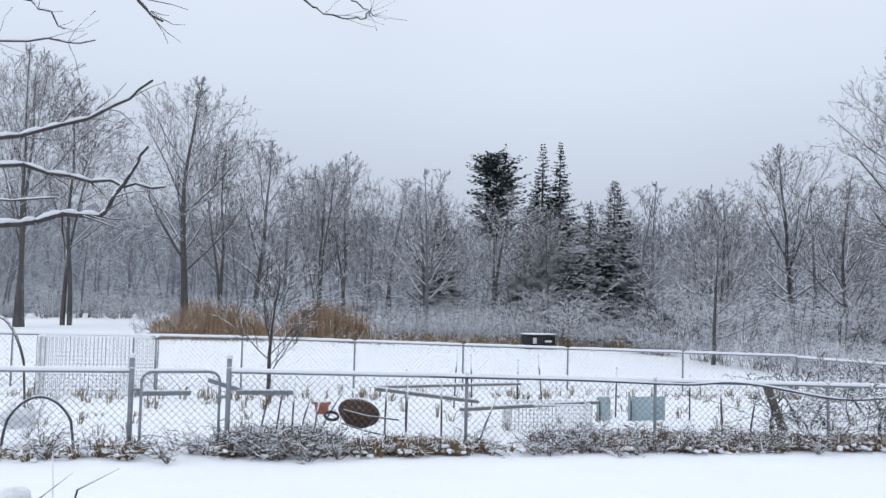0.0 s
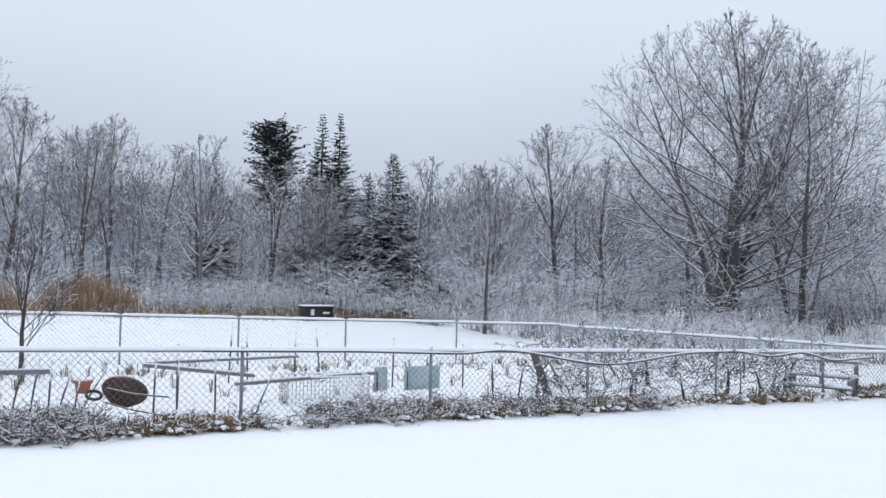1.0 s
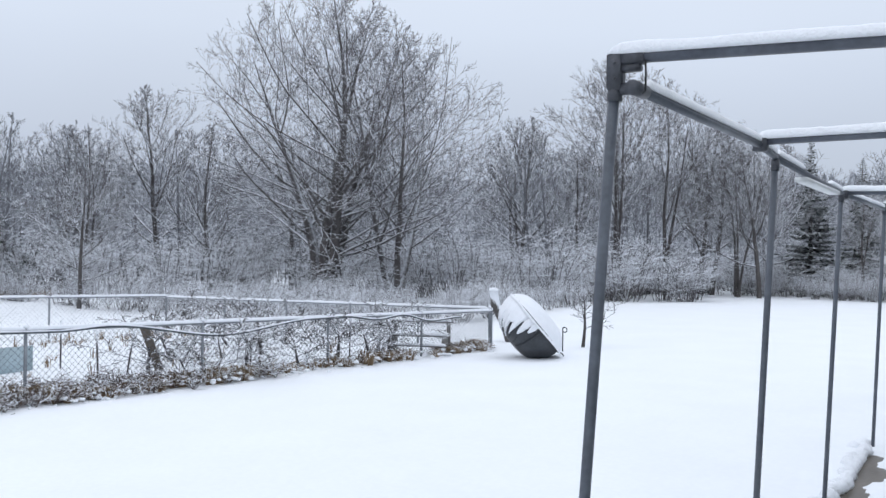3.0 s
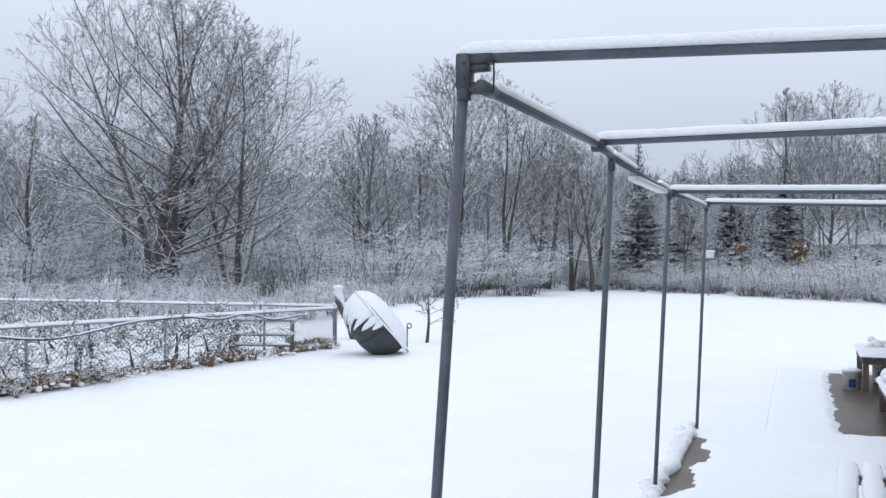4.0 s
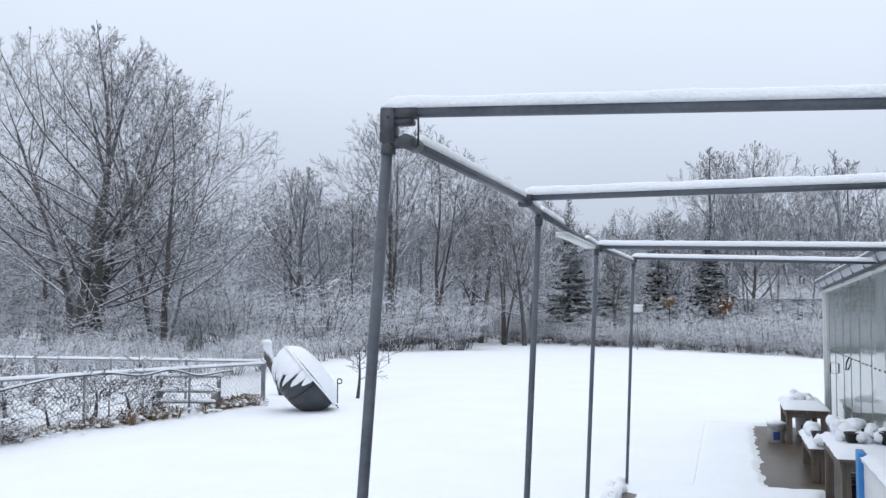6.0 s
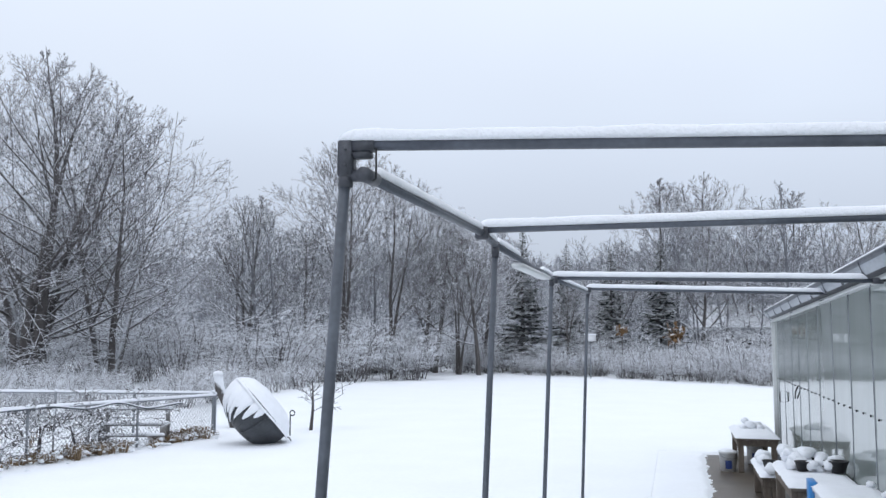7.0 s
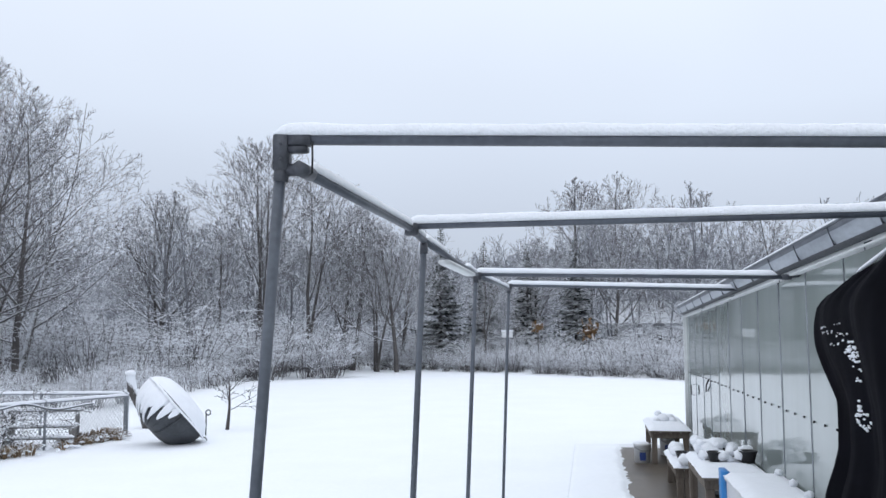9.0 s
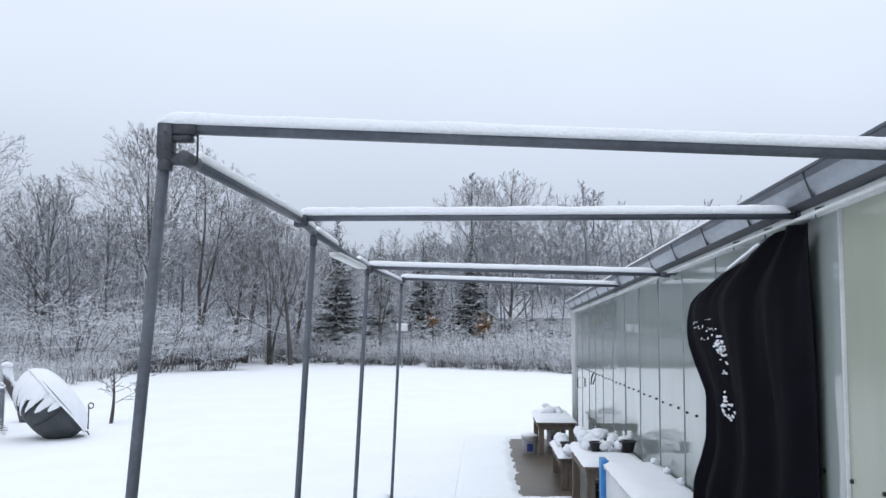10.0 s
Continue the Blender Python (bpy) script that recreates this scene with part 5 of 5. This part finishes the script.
part("ring", soup_of(lambda s: [s.tube([(0.05 + 0.06 * math.cos(a), 0, 0.58 + 0.06 * math.sin(a)), (0.05 + 0.06 * math.cos(a + 0.55), 0, 0.58 + 0.06 * math.sin(a + 0.55))], 0.014, 6) for a in np.arange(0, 5.6, 0.5)]), BLACK, hook)

crate = thing("storage_crate", "black storage crate with a snowy lid beyond the garden", "crate", (-38.3, 15.3, 0.03), -3)
part("body", soup_of(lambda s: s.box((-0.45, -0.72, 0), (0.45, 0.72, 0.66), bevel=0.02)), BLACK, crate)
part("lid", soup_of(lambda s: s.box((-0.48, -0.75, 0.66), (0.48, 0.75, 0.72), bevel=0.015)), BLACK, crate)
part("snow_cap", soup_of(lambda s: s.box((-0.47, -0.74, 0.722), (0.47, 0.74, 0.78), bevel=0.03)), SNOW_CAP, crate)
part("pale_patch", soup_of(lambda s: s.box((0.451, -0.42, 0.3), (0.462, -0.24, 0.58))), WHITE, crate, "white square patch")
part("pale_patch", soup_of(lambda s: s.box((0.451, 0.2, 0.36), (0.462, 0.55, 0.46))), WHITE, crate, "white bar")

# ---------------------------------------------------------------- tables and things along the greenhouse
def snow_top(s, x0, y0, x1, y1, z, h, seed):
    """A pillow of snow over a flat top, with a rounded uneven rim."""
    nx, ny = max(6, int((x1 - x0) / 0.06)), max(6, int((y1 - y0) / 0.06))
    rows = []
    for j in range(ny + 1):
        row = []
        for i in range(nx + 1):
            u, v = i / nx, j / ny
            e = min(u, 1 - u) * (x1 - x0), min(v, 1 - v) * (y1 - y0)
            k = smooth01(-0.01, 0.09, min(e)) if min(e) > 1e-6 else 0.0
            x, y = x0 + (x1 - x0) * u, y0 + (y1 - y0) * v
            w = 0.018 * noise.noise((x * 6, y * 6, seed)) * (1 if k < 0.8 else 0)
            row.append((x + w, y + w, z - 0.006 + h * k * (1 + 0.25 * noise.noise((x * 4, y * 4, seed + 3)))))
        rows.append(row)
    s.grid(rows)


def work_table(label, x0, y0, x1, y1, h, mat, snow_h, seed, group="snowy work tables"):
    t = thing("work_table", label, "table", (x0, y0, 0), 0, group)
    w, d = x1 - x0, y1 - y0
    n = max(2, int(w / 0.15))
    for k in range(n):
        part("board", soup_of(lambda s: s.box((k * w / n + 0.004, 0, h - 0.04), ((k + 1) * w / n - 0.004, d, h), bevel=0.006)), mat, t, smooth=False)
    for y in (0.06, d - 0.10):
        part("apron", soup_of(lambda s: s.box((0.03, y, h - 0.14), (w - 0.03, y + 0.04, h - 0.042), bevel=0.004)), mat, t, smooth=False)
    for x in (0.02, w - 0.05):
        part("apron", soup_of(lambda s: s.box((x, 0.1, h - 0.14), (x + 0.035, d - 0.1, h - 0.042), bevel=0.004)), mat, t, smooth=False)
    for x in (0.03, w - 0.12):
        for y in (0.08, d - 0.17):
            part("leg", soup_of(lambda s: s.box((x, y, 0), (x + 0.09, y + 0.09, h - 0.043), bevel=0.008)), mat, t, smooth=False)
    part("snow_top", soup_of(lambda s: snow_top(s, -0.02, -0.02, w + 0.02, d + 0.02, h, snow_h, seed)), SNOW_CAP, t, "pillow of snow")
    return t


work_table("weathered wooden potting table under thick snow", 2.12, 13.0, 2.80, 14.9, 0.58, WOOD, 0.07, 3)
work_table("low weathered wooden bench under snow beside the slab", 2.22, 9.6, 2.47, 11.3, 0.45, WOOD, 0.07, 8)
work_table("long weathered wooden potting table under thick snow", 2.28, 6.98, 2.96, 8.8, 0.74, WOOD, 0.06, 13)


def heap(label, items, name="snowy_heap"):
    t = thing(name, label, "snow heap", items[0][0])
    o = Vector(items[0][0])
    for k, (c, r_, kind) in enumerate(items):
        p = Vector(c) - o
        if kind == "snow":
            part("snow_lump", soup_of(lambda s: lump(s, p, r_, k + r_ * 50, 0.75, n=12)), SNOW_CAP, t)
        elif kind == "pot":
            part("plant_pot", soup_of(lambda s: s.grid([[(p.x + q * r_ * math.cos(a), p.y + q * r_ * math.sin(a), p.z + z * r_) for a in np.linspace(0, 6.2832, 17)] for q, z in ((0, -0.6), (0.7, -0.6), (1, 0.6), (1.1, 0.6), (1.1, 0.75), (0.95, 0.75), (0.9, 0.5), (0, 0.45))])), BLACK, t, "black plastic plant pot")


rr = random.Random(9)
items = []
for k in range(44):
    y = rr.uniform(7.7, 8.75)
    items.append(((rr.uniform(2.40, 2.88), y, 0.82 + rr.uniform(0, 0.16) * (1 - abs(y - 8.3))), rr.uniform(0.05, 0.10), "snow" if rr.random() < 0.84 else "pot"))
heap("heap of black plant pots half buried in snow on the table", items)
heap("frozen clod of snow and string on the far table", [((2.42, 14.10, 0.69), 0.11, "snow"), ((2.55, 14.20, 0.68), 0.10, "snow"), ((2.35, 14.30, 0.76), 0.07, "snow"), ((2.6, 14.05, 0.66), 0.07, "snow"), ((2.3, 14.00, 0.66), 0.06, "snow")])
heap("pots and snow heaped on the low bench", [((2.36, 9.6, 0.56), 0.10, "snow"), ((2.36, 10.0, 0.55), 0.09, "pot"), ((2.33, 10.4, 0.56), 0.1, "snow"), ((2.36, 10.9, 0.56), 0.12, "snow")])
heap("black pots and snow lying under the table", [((2.75, 8.1, 0.10), 0.13, "snow"), ((2.62, 8.6, 0.12), 0.14, "pot"), ((2.7, 9.3, 0.1), 0.12, "pot"), ((2.55, 7.75, 0.08), 0.12, "snow")])


def bucket(at, label, r=0.15, h=0.34):
    t = thing("bucket", label, "bucket", at, 20)
    part("body", soup_of(lambda s: s.grid([[(q * r * math.cos(a), q * r * math.sin(a), z * h) for a in np.linspace(0, 6.2832, 25)] for q, z in ((0, 0), (0.86, 0), (0.97, 0.9), (1.03, 0.9), (1.04, 0.97), (0.97, 0.97), (0.95, 0.8), (0, 0.78))])), WHITE, t)
    part("label_patch", soup_of(lambda s: s.grid([[(1.0 * r * (0.86 + 0.11 * z / 0.9) * 1.012 * math.cos(a), r * (0.86 + 0.11 * z / 0.9) * 1.012 * math.sin(a), z * h) for a in np.linspace(-2.3, -1.5, 9)] for z in (0.14, 0.55)])), NAVY, t, "blue label patch")
    part("rim_band", soup_of(lambda s: s.tube([(0, 0, h * 0.88), (0, 0, h * 0.91)], r * 1.03, 24)), WHITE, t)
    part("handle", soup_of(lambda s: [s.tube([(r * 1.02 * math.cos(a), r * 1.02 * math.sin(a), h * (0.85 - 0.35 * math.sin(a + math.pi))) if False else (r * 1.03 * math.cos(a), r * 1.03 * math.sin(a), h * (0.85 + 0.22 * math.sin(a))), (r * 1.03 * math.cos(a + 0.3), r * 1.03 * math.sin(a + 0.3), h * (0.85 + 0.22 * math.sin(a + 0.3)))], 0.004, 5) for a in np.arange(-math.pi, -0.2, 0.3)]), GALV, t)
    part("snow_cap", soup_of(lambda s: lump(s, (0, 0, h * 0.93), r * 0.95, at[1], 0.35, n=14)), SNOW_CAP, t)


bucket((1.99, 13.25, 0), "white plastic bucket with a blue label, capped with snow")
bucket((2.5, 14.3, 0), "white plastic bucket standing under the table", 0.14, 0.36)

chest = thing("cooler_chest", "white chest with a blue corner board under a sheet of snow", "chest", (2.43, 4.55, 0))
part("body", soup_of(lambda s: s.box((0.0, 0.0, 0.04), (0.52, 1.85, 0.80), bevel=0.015)), WHITE, chest)
part("lid", soup_of(lambda s: s.box((-0.02, -0.02, 0.80), (0.54, 1.87, 0.85), bevel=0.012)), WHITE, chest)
part("corner_board", soup_of(lambda s: s.box((-0.03, 1.90, 0.0), (0.04, 2.18, 0.88), bevel=0.008)), BLUE, chest, "bright blue corner board")
part("corner_board", soup_of(lambda s: s.box((-0.035, -0.02, 0.0), (0.02, 0.10, 0.84), bevel=0.008)), BLUE, chest, "bright blue corner board")
part("snow_top", soup_of(lambda s: snow_top(s, -0.03, -0.03, 0.55, 1.89, 0.85, 0.045, 21)), SNOW_CAP, chest, "smooth sheet of snow")
for y in (0.5, 1.1, 1.7):
    part("snow_lump", soup_of(lambda s: lump(s, (0.47, y, 0.91), 0.04, y, 0.9)), SNOW_CAP, chest)

slat_table = thing("slatted_table", "slatted outdoor table with a bar of snow on every slat", "table", (1.38, 3.32, 0.0), -3)
for k in range(6):
    x = 0.03 + k * 0.165
    part("slat", soup_of(lambda s: s.box((x, 0, 0.555), (x + 0.13, 1.4, 0.59), bevel=0.008)), WOOD_GREY, slat_table, smooth=False)
    part("snow_bar", soup_of(lambda s: snow_strip(s, (x + 0.065, 0.0, 0.597), (x + 0.065, 1.4, 0.597), 0.07, 0.04, k * 3.0)), SNOW_CAP, slat_table, "bar of snow")
for y in (0.15, 1.2):
    part("bearer", soup_of(lambda s: s.box((0.05, y, 0.48), (0.97, y + 0.06, 0.553), bevel=0.006)), WOOD_GREY, slat_table)
    for x in (0.08, 0.88):
        part("leg", soup_of(lambda s: s.box((x, y, 0.0), (x + 0.07, y + 0.06, 0.478), bevel=0.006)), WOOD_GREY, slat_table)

clods = Soup()
rc = np.random.default_rng(4)
for k in range(120):
    y = rc.uniform(3.8, 8.6)
    lump(clods, (-0.04 - abs(rc.normal(0, 0.05)) + 0.02 * math.sin(y * 3), y, 0.04), rc.uniform(0.04, 0.085), k, 0.9, n=8)
tagged(new("edge_snow", clods.mesh("edge_snow", SNOW_CAP)), "crumbled snow heaped along the slab edge", "snow", kind="stuff")

# ---------------------------------------------------------------- things close to the camera at the start
near_tree = thing("overhanging_tree", "bare tree reaching snow-covered branches over the lawn", "tree", (-4.5, -6.4, 0.03))
NEAR = [
    ([(0, 0, 0), (0.05, 0.1, 1.5), (0.0, 0.2, 3.0), (-0.1, 0.1, 5.0)], 0.14, "trunk"),
    ([(0.02, 0.15, 2.1), (0.1, 1.5, 2.45), (0.14, 2.7, 2.66), (0.1, 3.15, 2.72), (0.08, 3.3, 2.93), (0.08, 3.43, 3.18)], 0.045, "branch"),
    ([(0.02, 0.18, 2.5), (0.1, 1.6, 2.95), (0.14, 2.7, 2.98), (0.09, 3.2, 2.92), (0.1, 3.55, 2.92)], 0.035, "branch"),
    ([(0.0, 0.2, 2.8), (0.1, 1.8, 3.05), (0.14, 2.7, 3.18), (0.09, 3.16, 3.38), (0.08, 3.44, 3.62)], 0.038, "branch"),
    ([(0.0, 0.2, 2.3), (0.1, 1.9, 2.75), (0.12, 2.9, 2.81)], 0.025, "branch"),
    ([(0.0, 0.2, 3.1), (0.1, 1.9, 3.7), (0.14, 2.7, 3.78), (0.1, 3.08, 3.84)], 0.02, "branch"),
    ([(-0.05, 0.15, 3.6), (0.0, 1.9, 4.2), (0.1, 2.7, 4.05), (0.14, 2.9, 3.88)], 0.02, "branch"),
    ([(-0.1, 0.1, 4.2), (0.0, 2.0, 4.7), (0.08, 3.3, 4.16), (0.08, 3.49, 4.02)], 0.04, "branch"),
    ([(-0.1, 0.1, 4.4), (0.1, 2.5, 4.9), (0.14, 4.4, 4.26), (0.17, 4.6, 4.17), (0.2, 4.8, 4.16), (0.22, 4.85, 4.22)], 0.016, "branch"),
    ([(0.14, 4.75, 4.32), (0.2, 4.85, 4.2), (0.2, 4.92, 4.2)], 0.01, "branch"),
]
rn = np.random.default_rng(17)
for pts, r_, nm in NEAR:
    w = Soup()
    pts = [np.array(p, float) for p in pts]
    fine = []
    for p, q in zip(pts, pts[1:]):
        for i in range(4):
            fine.append(p + (q - p) * i / 4 + (rn.normal(0, 0.012, 3) if nm != "trunk" else 0))
    fine.append(pts[-1])
    rad = np.linspace(r_, r_ * 0.35, len(fine)) * (1 if nm == "trunk" else 0.62)
    for i in range(len(fine) - 1):
        w.tube([fine[i], fine[i + 1]], [rad[i], rad[i + 1]], 8)
    if nm == "branch":
        for k in range(7):
            i = int(rn.integers(len(fine) // 2, len(fine) - 1))
            d = rn.normal(0, 1, 3)
            w.tube(limb_points(rn, fine[i], (d[0] * 0.3, abs(d[1]) + 0.3, d[2]), rn.uniform(0.12, 0.35), 3, 0.25, 0.05), [rad[i] * 0.4, rad[i] * 0.3, rad[i] * 0.22, 0.002], 5)
    ob = part(nm, w, BARK if nm == "trunk" else STEM, near_tree)
    if nm == "branch" and r_ > 0.015:
        ridge = Soup()
        for i in range(len(fine) - 1):
            d = fine[i + 1] - fine[i]
            if abs(d[2]) < 0.75 * np.linalg.norm(d):
                up = np.array([0, 0, 1.0])
                snow_strip(ridge, fine[i] + up * rad[i] * 0.8, fine[i + 1] + up * rad[i + 1] * 0.8, rad[i] * 0.95, rad[i] * 1.1, i + r_ * 99, 0.06)
        if ridge.n:
            part("snow_ridge", ridge, SNOW_CAP, ob)

bush = thing("bare_bush", "few bare twigs of a low bush beside the camera's start", "bush", (-2.35, -3.3, 0.03))
for k, (a, b, c) in enumerate((((0, 0, 0), (0.0, 0.05, 0.9), (0.0, 0.02, 1.56)), ((0, 0, 0.9), (0.0, 0.12, 1.40), (0.0, 0.28, 1.48)), ((0, 0.02, 1.0), (0.0, -0.05, 1.35), (0.0, 0.10, 1.47)), ((0, 0, 0), (0.05, -0.2, 0.7), (0.1, -0.3, 1.2)))):
    part("twig", soup_of(lambda s: s.tube([a, b, c], [0.008, 0.006, 0.002], 6, True)), STEM, bush)
gp = thing("low_post", "low wooden post with a cap of snow", "post", (-2.35, -3.42, 0.0))
part("post", soup_of(lambda s: s.box((-0.05, -0.06, -0.05), (0.05, 0.06, 1.40), bevel=0.01)), WOOD, gp)
part("snow_cap", soup_of(lambda s: lump(s, (0, 0, 1.42), 0.075, 6, 0.45)), SNOW_CAP, gp)

# ---------------------------------------------------------------- far things in the wood
house = thing("house", "far low house with a snow-covered roof behind trees", "house", (5.8, 66.8, 0), 2)
part("wall", soup_of(lambda s: s.box((-3.2, 0, 0), (3.2, 6, 3.0))), BRICKISH, house)
part("roof", soup_of(lambda s: s.add([(-3.5, -0.4, 2.95), (3.5, -0.4, 2.95), (3.5, 3, 4.75), (-3.5, 3, 4.75), (3.5, 6.4, 2.95), (-3.5, 6.4, 2.95)], [(0, 1, 2, 3), (3, 2, 4, 5), (0, 3, 5), (1, 4, 2)])), SNOW_CAP, house, "snow-covered pitched roof", smooth=False)
for x in (-2.0, 0.4, 2.2):
    win = part("window", soup_of(lambda s: s.box((x - 0.45, -0.05, 1.1), (x + 0.45, 0.02, 2.1))), TRIM, house)
    part("pane", soup_of(lambda s: s.box((x - 0.38, -0.07, 1.17), (x + 0.38, -0.045, 2.03))), BLACK, win)
box = thing("nest_box", "small white box on a thin pole before the wood", "nest box", (-3.2, 44.6, 0))
part("pole", soup_of(lambda s: s.tube([(0, 0, 0), (0, 0, 2.0)], 0.03, 6, True)), GALV, box)
part("box", soup_of(lambda s: s.box((-0.28, -0.15, 2.0), (0.28, 0.15, 2.32), bevel=0.02)), WHITE, box)
part("roof", soup_of(lambda s: s.box((-0.32, -0.19, 2.322), (0.32, 0.19, 2.4), bevel=0.03)), SNOW_CAP, box)
for x, y, z, w_, n in ((1.1, 49.5, 2.35, 0.6, 130), (-1.9, 50.5, 2.6, 0.3, 40)):
    t = thing("leafy_bough", "clump of rust-orange leaves still hanging in the wood", "leaves", (x, y, 0), group="rust-orange leaf clumps")
    s = Soup()
    for k in range(n):
        p = np.array([rn.normal(0, w_ * 0.5), rn.normal(0, w_ * 0.4), z + rn.normal(0, w_ * 0.42)])
        a, b_ = rn.normal(0, 0.07, 3), rn.normal(0, 0.07, 3)
        s.add([p - a, p - b_, p + a, p + b_], [(0, 1, 2, 3)])
    part("leaves", s, ORANGE, t, smooth=False)
    part("stem", soup_of(lambda q: q.tube([(0.1, 0, 0), (0, 0, z * 0.6), (0, 0, z + w_)], [0.06, 0.045, 0.01], 6)), BARK, t)
